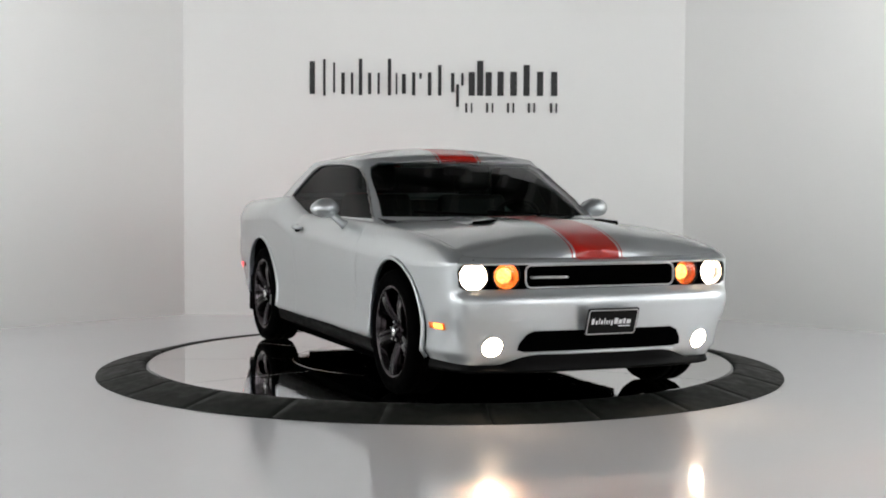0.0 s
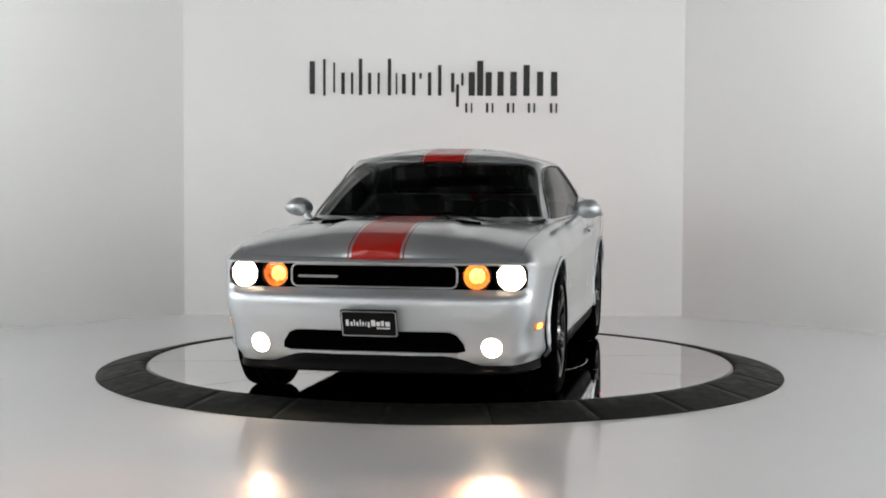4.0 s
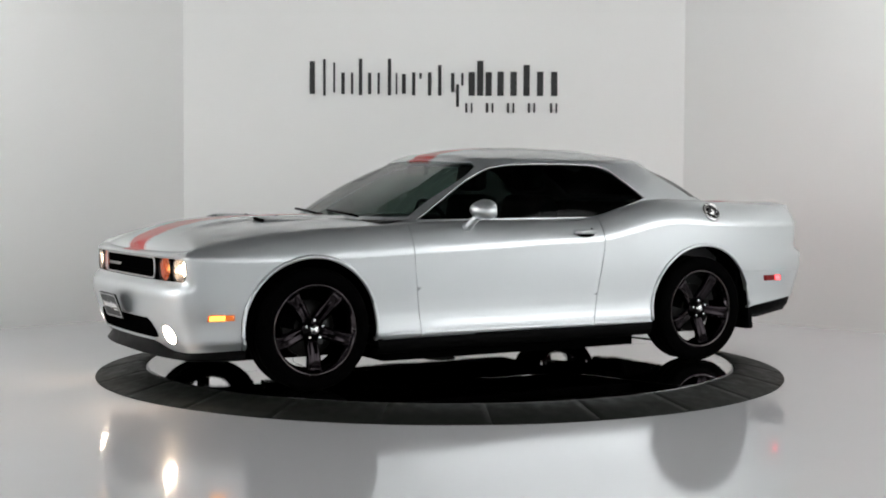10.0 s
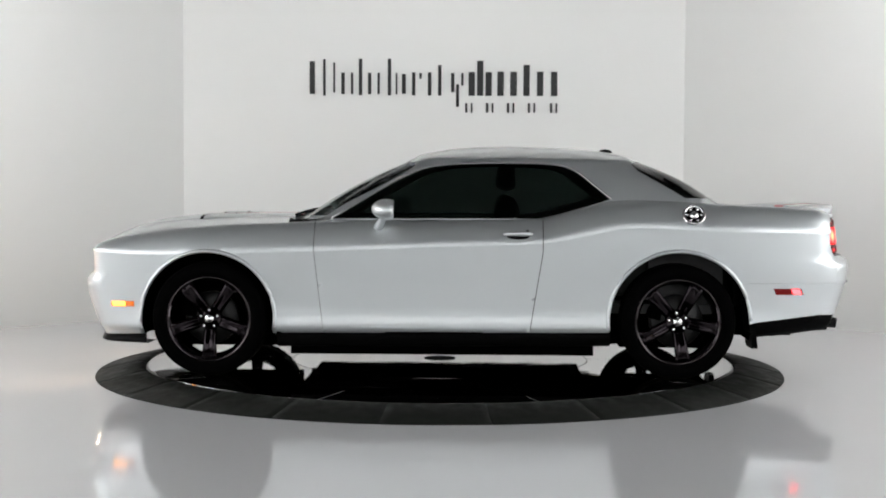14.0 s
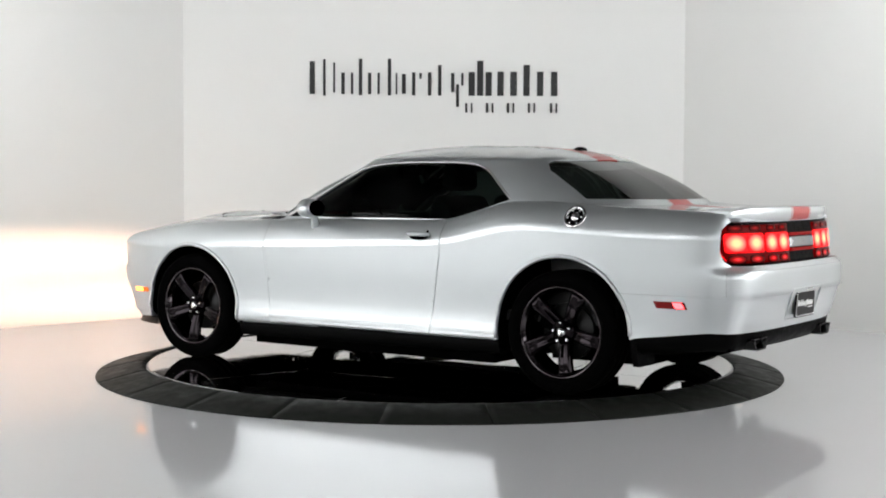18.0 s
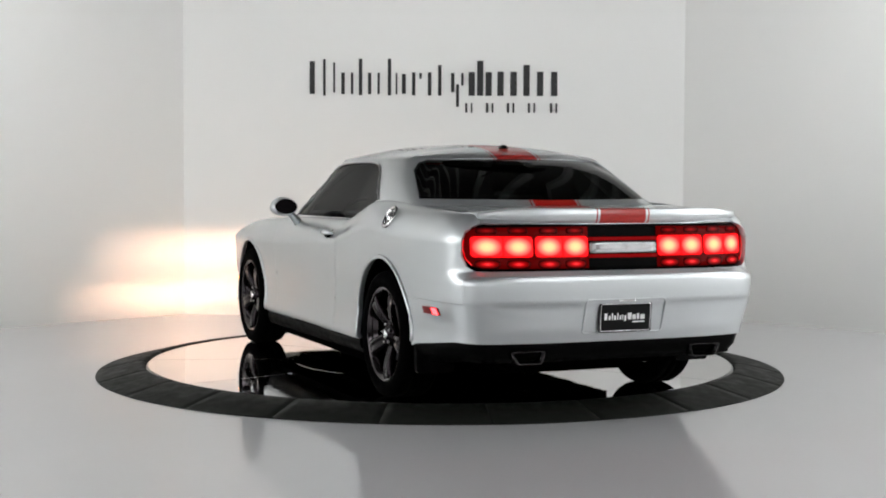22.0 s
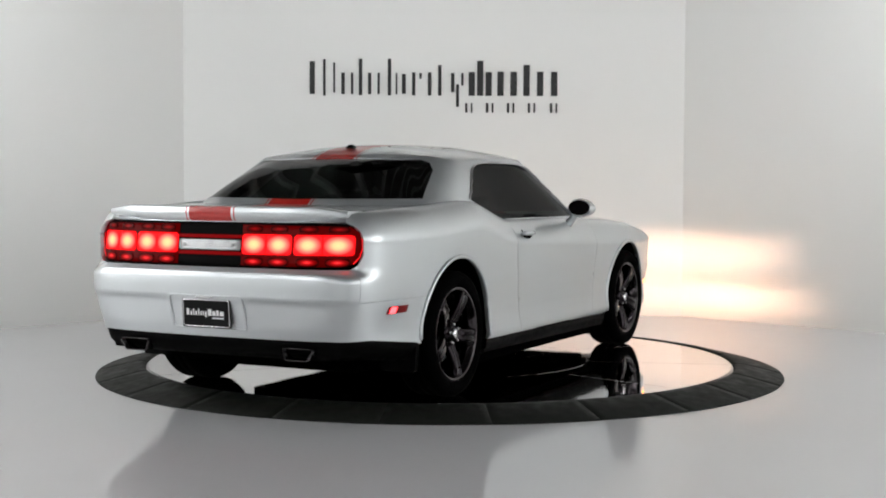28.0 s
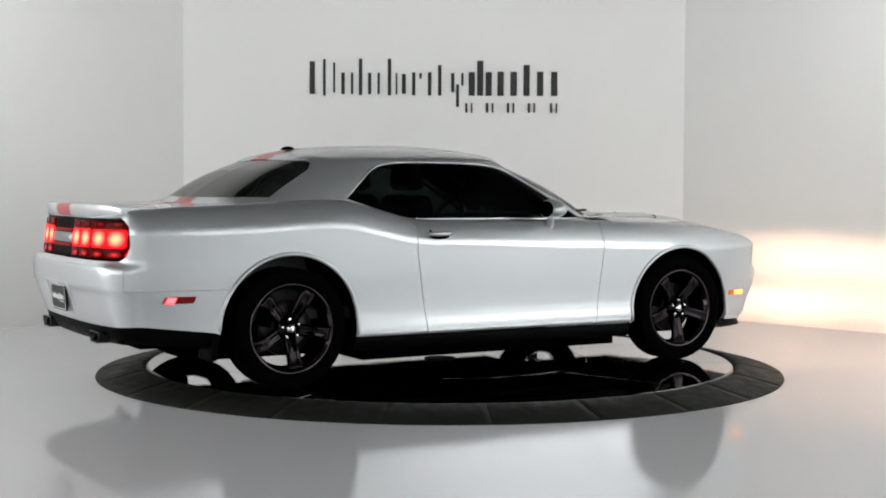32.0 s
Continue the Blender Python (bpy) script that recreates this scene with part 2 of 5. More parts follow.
def both(bm):
    """The half and its mirror image, sewn together."""
    m = mirrored(bm)
    me = bpy.data.meshes.new("half")
    m.to_mesh(me)
    m.free()
    bm.from_mesh(me)
    bpy.data.meshes.remove(me)
    bmesh.ops.remove_doubles(bm, verts=bm.verts, dist=2e-4)
    return bm


def inside(poly, a, b):
    s = 0
    for (x0, y0), (x1, y1) in zip(poly, poly[1:] + poly[:1]):
        c = (x1 - x0) * (b - y0) - (y1 - y0) * (a - x0)
        if s == 0:
            s = c
        elif c * s < 0:
            return False
    return True


def cut(bm, poly, ax, keep, reach=0.07):
    """Cut a convex outline, in the plane of the axes ax, into the faces that keep() allows; returns the faces inside."""
    i, j = ax
    for (x0, y0), (x1, y1) in zip(poly, poly[1:] + poly[:1]):
        e = Vector((x1 - x0, y1 - y0))
        ln = e.length
        e /= ln
        fs = []
        for f in bm.faces:
            c = f.calc_center_median()
            if not keep(f, c):
                continue
            p = Vector((c[i] - x0, c[j] - y0))
            t = p.dot(e)
            if -reach < t < ln + reach and abs(p.x * e.y - p.y * e.x) < reach:
                fs.append(f)
        if not fs:
            continue
        co, no = Vector((0, 0, 0)), Vector((0, 0, 0))
        co[i], co[j] = x0, y0
        no[i], no[j] = -e.y, e.x
        geo = set(fs)
        for f in fs:
            geo.update(f.edges)
            geo.update(f.verts)
        bmesh.ops.bisect_plane(bm, geom=list(geo), dist=1e-5, plane_co=co, plane_no=no)
    out = []
    for f in bm.faces:
        c = f.calc_center_median()
        if keep(f, c) and inside(poly, c[i], c[j]):
            out.append(f)
    return out


def take(bm, faces):
    """Move faces into a bmesh of their own."""
    out = bmesh.new()
    seen = {}
    for f in faces:
        vs = []
        for v in f.verts:
            if v not in seen:
                seen[v] = out.verts.new(v.co)
            vs.append(seen[v])
        g = out.faces.new(vs)
        g.material_index = f.material_index
    bmesh.ops.delete(bm, geom=faces, context="FACES")
    return out


def hem(bm, gap=0.003, depth=0.018, centre=False):
    """Draw a panel's open edges in by the gap and turn them inwards, so that real joints show."""
    bmesh.ops.remove_doubles(bm, verts=bm.verts, dist=6e-4)
    bmesh.ops.dissolve_degenerate(bm, dist=5e-4, edges=bm.edges)
    bmesh.ops.recalc_face_normals(bm, faces=bm.faces)
    bm.normal_update()
    mid = sum((v.co for v in bm.verts), Vector()) / max(1, len(bm.verts))
    edges = [e for e in bm.edges if e.is_boundary and not (centre and abs(e.verts[0].co.y) < 1e-4 and abs(e.verts[1].co.y) < 1e-4)]
    shift = {}
    for e in edges:
        f = e.link_faces[0]
        d = (e.verts[1].co - e.verts[0].co).normalized()
        w = f.calc_center_median() - e.verts[0].co
        w -= d * w.dot(d)
        if w.length > 0:
            w.normalize()
        for v in e.verts:
            shift.setdefault(v, Vector())
            shift[v] += w * e.calc_length()
    nor = {v: sum((f.normal * f.calc_area() for f in v.link_faces), Vector()).normalized() for v in shift}
    for v, w in shift.items():
        if w.length > 0:
            v.co += w.normalized() * gap
        if centre and abs(v.co.y) < 0.004:
            v.co.y = 0
    out = sum((nor[v].dot(v.co - Vector((mid.x, 0, 0.3))) for v in nor), 0.0)
    sgn = -1 if out > 0 else 1
    made = bmesh.ops.extrude_edge_only(bm, edges=edges)["geom"]
    for e in edges:
        e.smooth = False
    for g in made:
        if isinstance(g, bmesh.types.BMVert):
            near = min((e.other_vert(g) for e in g.link_edges if e.other_vert(g) in nor), key=lambda v: (v.co - g.co).length, default=None)
            if near:
                g.co += nor[near] * depth * sgn
    return bm


# ---- the studio ----
def wall_piece(name, a, b, h, thick=0.12, mat=None, label="plain white painted studio wall"):
    """An upright wall from a to b in plan, its thickness to the right of that way."""
    a, b = Vector(a), Vector(b)
    d = (b - a).normalized()
    n = Vector((d.y, -d.x)) * thick
    bm = bmesh.new()
    q = [(a.x, a.y), (b.x, b.y), (b.x + n.x, b.y + n.y), (a.x + n.x, a.y + n.y)]
    prism(bm, q, lambda x, y, k: (x, y, k), h)
    return tagged(part(name, bm, mat or WALL, smooth=False), label, "wall", kind="structure")


HALL = 5.0
SIDE, BACK = 6.6, 3.78
CL, CR = -2.487, 2.352
LX, RX = -6.2, 6.2
LY, RY = BACK - (CL - LX), BACK - (RX - CR)
REAR = -13.0
wall_piece("wall_north", (CL, BACK), (CR, BACK), HALL, -0.12)
wall_piece("wall_north_west", (LX, LY), (CL, BACK), HALL, -0.12)
wall_piece("wall_north_east", (CR, BACK), (RX, RY), HALL, -0.12)
wall_piece("wall_west", (LX, REAR), (LX, LY), HALL, -0.12)
wall_piece("wall_east", (RX, RY), (RX, REAR), HALL, -0.12)
wall_piece("wall_south", (RX, REAR), (LX, REAR), HALL, -0.12)
bm = bmesh.new()
prism(bm, [(LX - 0.2, REAR - 0.2), (RX + 0.2, REAR - 0.2), (RX + 0.2, BACK + 0.2), (LX - 0.2, BACK + 0.2)], lambda x, y, k: (x, y, k - 0.15), 0.15)
tagged(part("floor", bm, FLOOR, smooth=False), "light grey high-gloss painted studio floor", "floor", kind="structure")
bm = bmesh.new()
prism(bm, [(LX - 0.2, REAR - 0.2), (RX + 0.2, REAR - 0.2), (RX + 0.2, BACK + 0.2), (LX - 0.2, BACK + 0.2)], lambda x, y, k: (x, y, HALL + k), 0.12)
deck = len(bm.faces)
for k in range(22):
    x = -5.9 + k * 0.562
    box(bm, x - 0.05, x + 0.05, REAR + 0.02, min(BACK, BACK - (CL - x), BACK - (x - CR)) - 0.1, HALL - 0.2, HALL - 0.004)
for k, f in enumerate(bm.faces):
    f.material_index = int(k >= deck)
tagged(part("ceiling", bm, [CEIL, JOIST], smooth=False), "dark grey studio ceiling with open white joists", "ceiling", kind="structure")


def unseen_softbox(w, d, tilt, glow=None, hang=0.5):
    """A flat soft light, placed out of view, hung below the ceiling on two rods; tilt turns its face towards the stage.
    """
    root = new("unseen_softbox")
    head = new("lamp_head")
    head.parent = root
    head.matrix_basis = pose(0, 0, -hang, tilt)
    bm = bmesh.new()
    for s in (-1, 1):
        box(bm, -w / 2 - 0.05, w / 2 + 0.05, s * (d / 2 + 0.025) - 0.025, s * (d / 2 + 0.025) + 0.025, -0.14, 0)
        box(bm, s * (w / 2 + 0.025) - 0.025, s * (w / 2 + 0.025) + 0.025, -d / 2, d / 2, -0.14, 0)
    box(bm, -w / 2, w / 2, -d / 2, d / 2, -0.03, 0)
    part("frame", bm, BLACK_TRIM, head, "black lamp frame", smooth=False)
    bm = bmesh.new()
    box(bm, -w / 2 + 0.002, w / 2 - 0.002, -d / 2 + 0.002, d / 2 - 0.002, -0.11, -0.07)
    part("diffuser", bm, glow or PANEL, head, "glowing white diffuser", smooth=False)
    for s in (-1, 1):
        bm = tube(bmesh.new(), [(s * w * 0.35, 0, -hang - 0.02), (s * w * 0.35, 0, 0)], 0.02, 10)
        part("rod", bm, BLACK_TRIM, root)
    return tagged(root, "large white softbox placed unseen to light the stage, switched on", "studio light", group="studio lights")


# side and back boxes are added fill; key boxes follow a reflected softbox
side_box = unseen_softbox(3.6, 2.6, 86, None, 2.9)
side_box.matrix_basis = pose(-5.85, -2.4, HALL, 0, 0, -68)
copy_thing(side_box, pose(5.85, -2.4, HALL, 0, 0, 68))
key_box = unseen_softbox(3.4, 2.0, 80, KEY, 2.5)
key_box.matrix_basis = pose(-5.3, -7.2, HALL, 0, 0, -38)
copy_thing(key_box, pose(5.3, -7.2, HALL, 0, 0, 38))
back_box = unseen_softbox(6.0, 2.0, 82, BACK_GLOW, 2.4)
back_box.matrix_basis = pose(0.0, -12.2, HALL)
# wall washes, added out of view only to brighten the walls
wash = unseen_softbox(2.4, 0.5, 84, WASH, 1.2)
tagged(wash, "unseen white softbox added to brighten the back wall, switched on")
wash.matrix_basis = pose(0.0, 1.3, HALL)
wash = unseen_softbox(2.4, 0.6, 56, SIDE_WASH, 1.4)
tagged(wash, "unseen white softbox added to brighten the slanting wall, switched on")
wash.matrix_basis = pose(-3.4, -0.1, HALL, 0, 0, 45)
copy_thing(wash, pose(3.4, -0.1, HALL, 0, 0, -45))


# ---- the wall sign: a trade name drawn as plain upright bars ----
def wall_sign():
    root = new("wall_sign")
    root.location = (0, BACK, 0)
    def mark(x0, x1, z0, z1, name="bar"):
        bm = bmesh.new()
        box(bm, x0, x1, -0.012, -0.0, z0, z1)
        part(name, bm, INK, root, smooth=False)
    z = lambda p: 3.052 - p / 184.9
    x = lambda p: (p - 784) / 183.05 + 0.02
    # light face: one thin upright bar for each of its strokes
    for a, b, t, u in ((548, 557, 110, 168), (572, 576, 106, 171), (590, 593, 112, 165), (604, 610, 130, 168), (621, 625, 130, 168), (635, 641, 105, 170), (651, 657, 130, 168), (668, 672, 130, 168), (686, 692, 105, 170), (700, 703, 130, 168), (711, 718, 132, 167), (729, 735, 129, 170), (742, 746, 130, 140), (757, 763, 129, 170), (775, 781, 116, 170), (798, 804, 130, 164), (807, 812, 150, 190), (816, 820, 130, 152)):
        mark(x(a), x(b), z(u), z(t))
    # bold face: broad bars
    for a, b, t, u in ((829, 840, 128, 170), (844, 855, 108, 170), (859, 870, 128, 170), (880, 891, 127, 170), (903, 914, 127, 170), (926, 937, 115, 170), (950, 961, 127, 170), (975, 986, 127, 170)):
        mark(x(a), x(b), z(u), z(t))
    # small spaced row
    for k in (823, 860, 897, 934, 973):
        mark(x(k), x(k + 4), z(200), z(183))
        mark(x(k + 10), x(k + 13), z(200), z(183))
    return tagged(root, "black trade-name sign as plain bars on the white wall", "wall sign")


wall_sign()


# ---- the turntable ----
R_IN, R_OUT = 2.008, 2.336


def turntable_ring():
    root = new("turntable_ring")
    n = 24
    for k in range(n):
        a0, a1 = 2 * math.pi * k / n - math.pi / 2 - 0.14, 2 * math.pi * (k + 1) / n - math.pi / 2 - 0.14
        bm = bmesh.new()
        prof = [(R_OUT, 0.0), (R_OUT - 0.003, 0.008), (R_IN + 0.07, DISC + 0.004), (R_IN + 0.03, DISC + 0.006), (R_IN + 0.012, DISC + 0.002), (R_IN + 0.010, 0.0)]
        rows = []
        for s in range(13):
            a = a0 + 0.0012 + (a1 - a0 - 0.0024) * s / 12
            rows.append([bm.verts.new((r * math.cos(a), r * math.sin(a), h)) for r, h in prof])
        for p, q in zip(rows, rows[1:]):
            for i in range(len(prof)):
                j = (i + 1) % len(prof)
                bm.faces.new((p[i], q[i], q[j], p[j]))
        bm.faces.new(rows[0][::-1])
        bm.faces.new(rows[-1])
        part("ramp_segment", sharp(bm, 20), RUBBER, root)
    return tagged(root, "black rubber ramp ring round the turntable", "turntable ring")


def turntable_disc():
    root = new("turntable_disc")
    bm = bmesh.new()
    n = 160
    prof = [(R_IN - 0.012, 0.0), (R_IN - 0.012, DISC - 0.012), (R_IN - 0.002, DISC - 0.012), (R_IN - 0.002, 0.0)]
    rows = [[bm.verts.new((r * math.cos(2 * math.pi * i / n), r * math.sin(2 * math.pi * i / n), h)) for r, h in prof] for i in range(n)]
    for i in range(n):
        for j in range(4):
            bm.faces.new((rows[i][j], rows[(i + 1) % n][j], rows[(i + 1) % n][(j + 1) % 4], rows[i][(j + 1) % 4]))
    part("rim", sharp(bm), STEEL, root)
    # mirror plates: a round middle one and ten sectors, with chamfered edges at the joints
    def slab(pts):
        cx, cy = sum(p[0] for p in pts) / len(pts), sum(p[1] for p in pts) / len(pts)
        bm = bmesh.new()
        def ring(k, h):
            out = []
            for x, y in pts:
                d = math.hypot(x - cx, y - cy)
                out.append(bm.verts.new((cx + (x - cx) * (d - k) / d, cy + (y - cy) * (d - k) / d, h)))
            return out
        rings = [ring(0, DISC - 0.02), ring(0, DISC - 0.0015), ring(0.002, DISC)]
        for p, q in zip(rings, rings[1:]):
            for i in range(len(pts)):
                j = (i + 1) % len(pts)
                bm.faces.new((p[i], p[j], q[j], q[i]))
        bm.faces.new(rings[-1])
        part("mirror_plate", bm, MIRROR, root, smooth=False)
    slab([(1.02 * math.cos(2 * math.pi * k / 96), 1.02 * math.sin(2 * math.pi * k / 96)) for k in range(96)])
    for k in range(10):
        a0, a1 = 2 * math.pi * k / 10, 2 * math.pi * (k + 1) / 10
        outer = [((R_IN - 0.014) * math.cos(a), (R_IN - 0.014) * math.sin(a)) for a in np.linspace(a0 + 0.0007, a1 - 0.0007, 25)]
        inner = [(1.023 * math.cos(a), 1.023 * math.sin(a)) for a in np.linspace(a1 - 0.0014, a0 + 0.0014, 17)]
        slab(outer + inner)
    bm = lathe(bmesh.new(), [(0.11, 0.0), (0.108, 0.004), (0.09, 0.006), (0.0005, 0.006)], 40)
    bmesh.ops.rotate(bm, verts=bm.verts, matrix=Matrix.Rotation(math.pi / 2, 3, "X"))
    bmesh.ops.translate(bm, verts=bm.verts, vec=(0, 0, DISC))
    part("centre_cap", bm, RUBBER, root, "black round centre cap")
    bm = bmesh.new()
    lathe(bm, [(0.0005, 0.0), (R_IN - 0.02, 0.0), (R_IN - 0.02, 0.02), (0.0005, 0.02)], 64)
    bmesh.ops.rotate(bm, verts=bm.verts, matrix=Matrix.Rotation(math.pi / 2, 3, "X"))
    bmesh.ops.translate(bm, verts=bm.verts, vec=(0, 0, DISC - 0.03))
    part("base_plate", bm, DARK, root, "dark plate under the joints", smooth=False)
    return tagged(root, "round mirror-polished turntable disc, turning", "turntable")


turntable_ring()
platter = turntable_disc()


# ---- the car: x forward, y to its left, z up from the disc ----
car = new("car")
AX_F, AX_R, HUB_Z, WHEEL_R = 1.424, -1.517, 0.360, 0.360

def ease(t):
    u = min(1.0, max(0.0, t))
    return u * u * (3 - 2 * u)


plan = spline([(2.282, 0), (2.279, 0.25), (2.267, 0.48), (2.248, 0.64), (2.224, 0.745), (2.200, 0.805), (2.160, 0.848), (2.08, 0.874), (1.9, 0.896), (1.7, 0.914), (1.42, 0.927), (1.0, 0.925), (0.5, 0.925), (0, 0.928), (-0.6, 0.932), (-1.1, 0.938), (-1.5, 0.945), (-1.85, 0.942), (-2.15, 0.926), (-2.36, 0.905), (-2.468, 0.880), (-2.545, 0.836), (-2.592, 0.763), (-2.619, 0.65), (-2.638, 0.48), (-2.647, 0.24), (-2.65, 0)], 200)
tang = np.gradient(plan, axis=0)
tang /= np.hypot(*tang.T)[:, None]
norm = np.stack([tang[:, 1], -tang[:, 0]], -1)
z_low = lambda x: float(np.interp(x, [-2.66, -2.4, -2.0, -1.9, -1.07, 0.7, 1.8, 2.1, 2.2], [0.40, 0.405, 0.36, 0.33, 0.288, 0.275, 0.262, 0.246, 0.242])) + 0.058 * ease((x - 2.236) / 0.040)
z_crease = table((2.4, 0.795), (2.2, 0.793), (1.9, 0.772), (1.69, 0.768), (0.8, 0.797), (0.27, 0.816), (-0.25, 0.841), (-0.62, 0.85), (-0.8, 0.876), (-0.96, 0.914), (-1.13, 0.952), (-1.28, 0.965), (-1.5, 0.955), (-1.84, 0.935), (-2.4, 0.925), (-2.64, 0.93))
z_shoulder = table((2.4, 0.802), (2.30, 0.808), (2.19, 0.832), (2.08, 0.862), (1.87, 0.898), (1.69, 0.922), (1.33, 0.950), (0.63, 0.980), (0.3, 0.985), (-0.5, 0.992), (-0.65, 0.998), (-0.75, 1.02), (-0.9, 1.063), (-1.1, 1.115), (-1.3, 1.118), (-1.6, 1.105), (-1.86, 1.09), (-2.2, 1.075), (-2.4, 1.065), (-2.64, 1.04))
inset = table((2.4, 0.05), (2.2, 0.08), (1.9, 0.115), (1.3, 0.13), (0.6, 0.125), (-0.5, 0.125), (-1.1, 0.145), (-1.6, 0.155), (-1.9, 0.135), (-2.2, 0.12), (-2.45, 0.10), (-2.64, 0.06))
z_top = table((2.32, 0.80), (2.235, 0.832), (2.175, 0.882), (2.01, 0.942), (1.855, 0.970), (1.66, 0.990), (1.545, 0.998), (1.08, 1.008), (0.85, 1.004), (0.0, 1.0), (-1.5, 1.11), (-1.863, 1.10), (-2.01, 1.09), (-2.2, 1.082), (-2.4, 1.074), (-2.64, 1.05))
side_of = lambda z, zc: float(np.interp(z, [0.2, 0.27, 0.30, 0.33, 0.38, 0.43, 0.5, 0.66, zc - 0.02, zc], [-0.06, -0.030, -0.003, -0.004, -0.010, -0.014, -0.013, -0.003, 0.004, 0.006]))
nose_of = lambda z: float(np.interp(z, [0.15, 0.24, 0.30, 0.40, 0.50, 0.57, 0.605, 0.63, 0.645, 0.66, 0.77, 0.79, 0.80], [-0.17, -0.085, -0.045, -0.010, 0.014, 0.024, 0.020, 0.000, -0.035, -0.048, -0.044, -0.026, -0.022]))
tail_of = lambda z: float(np.interp(z, [0.3, 0.40, 0.46, 0.592, 0.608, 0.69, 0.746, 0.757, 0.776, 0.90, 1.0, 1.04], [-0.11, -0.070, -0.046, -0.014, 0.000, 0.004, 0.003, -0.006, -0.038, -0.052, -0.048, -0.044]))
wf = np.clip(norm[:, 0], 0, 1) ** 2
wr = np.clip(-norm[:, 0], 0, 1) ** 2
wy = norm[:, 1] ** 2


def tuck_front(x, z):
    """How far the lower front corners draw in, as a share of the half width."""
    return 0.14 * min(1.0, max(0.0, (x - 1.75) / 0.5)) ** 2 * ease((0.56 - z) / 0.33)


def shell_xy(i, z, zc):
    taper = 0.070 * min(1.0, max(0.0, (-plan[i, 0] - 1.75) / 0.85)) ** 2 * ease((0.64 - z) / 0.32)
    off = (wf[i] ** 3 if z > 0.61 else wf[i]) * nose_of(z) + wr[i] * tail_of(z) - 0.17 * wr[i] * (1 - wr[i]) * ease((z - 0.715) / 0.06) + wy[i] * side_of(z, zc)
    p = plan[i] + norm[i] * off
    return np.array((p[0], p[1] * (1 - taper) * (1 - tuck_front(plan[i, 0], z))))


def front_x(y, z):
    """How far forward the nose stands at (y, z)."""
    x, n, w = (float(np.interp(abs(y) / (1 - tuck_front(2.27, z)), plan[:45, 1], v[:45])) for v in (plan[:, 0], norm[:, 0], wf))
    return x + n * ((w**3 if z > 0.61 else w) * nose_of(z))


def rear_x(y, z):
    x, n, w = (float(np.interp(abs(y), plan[::-1][:24, 1], v[::-1][:24])) for v in (plan[:, 0], norm[:, 0], wr))
    return x + n * (w * tail_of(z))


def half_shell():
    """One half of the body below the windows, as a sheet of quads; the layer 'zone' tells what each belongs to."""
    bm = bmesh.new()
    zone = bm.faces.layers.int.new("zone")
    LO, UP, CAP, lean = 30, 8, 26, 0.75
    n = len(plan)
    arc = np.concatenate([[0], np.cumsum(np.hypot(*np.diff(plan, axis=0).T))])
    grid = []
    for i in range(n):
        x0 = plan[i, 0]
        zc, zb, zs, ins = z_crease(x0), z_low(x0), z_shoulder(x0), inset(x0)
        col = []
        for k in range(LO + 1):
            z = zb + (zc - zb) * k / LO
            p = shell_xy(i, z, zc)
            col.append(Vector((p[0], max(0.0, p[1]), z)))
        q = col[-1]
        for k in range(1, UP + 1):
            s = lean + k / UP * (math.pi / 2 - lean)
            d = ins * (math.cos(lean) - math.cos(s)) / math.cos(lean)
            col.append(Vector((q.x - norm[i, 0] * d, max(0.0, q.y - norm[i, 1] * d), zc + (zs - zc) * (math.sin(s) - math.sin(lean)) / (1 - math.sin(lean)))))
        q = col[-1]
        # target on the centre line
        xc = float(np.interp(arc[i], [0, 0.9, 1.7, arc[-1] - 1.8, arc[-1] - 0.9, arc[-1]], [2.22, 1.95, 1.45, -1.62, -2.2, -2.53]))
        if i == 0:
            xc = q.x
        for k in range(1, CAP + 1):
            w = 1 - k / CAP
            x = xc + (q.x - xc) * w
            zt = z_top(x)
            y = q.y * w
            rise = 0.014 * ease((0.385 - y) / 0.055) * ease((2.12 - x) / 0.35) if x > 0.6 else 0.0
            col.append(Vector((x, y, zt - 0.006 + rise + (q.z - zt + 0.006) * w**3)))
        if i in (0, n - 1):
            for v in col:
                v.y = 0.0
        grid.append([bm.verts.new(v) for v in col])
    for i in range(n - 1):
        for k in range(LO + UP + CAP):
            vs = (grid[i][k], grid[i + 1][k], grid[i + 1][k + 1], grid[i][k + 1])
            try:
                f = bm.faces.new(vs)
            except ValueError:
                continue
            nx = (norm[i, 0] + norm[i + 1, 0]) / 2
            f[zone] = 0 if k < LO else 2 if k >= LO + UP else 3 if nx > 0.7 else 4 if nx < -0.7 else 1
    bmesh.ops.remove_doubles(bm, verts=bm.verts, dist=5e-5)
    return bm


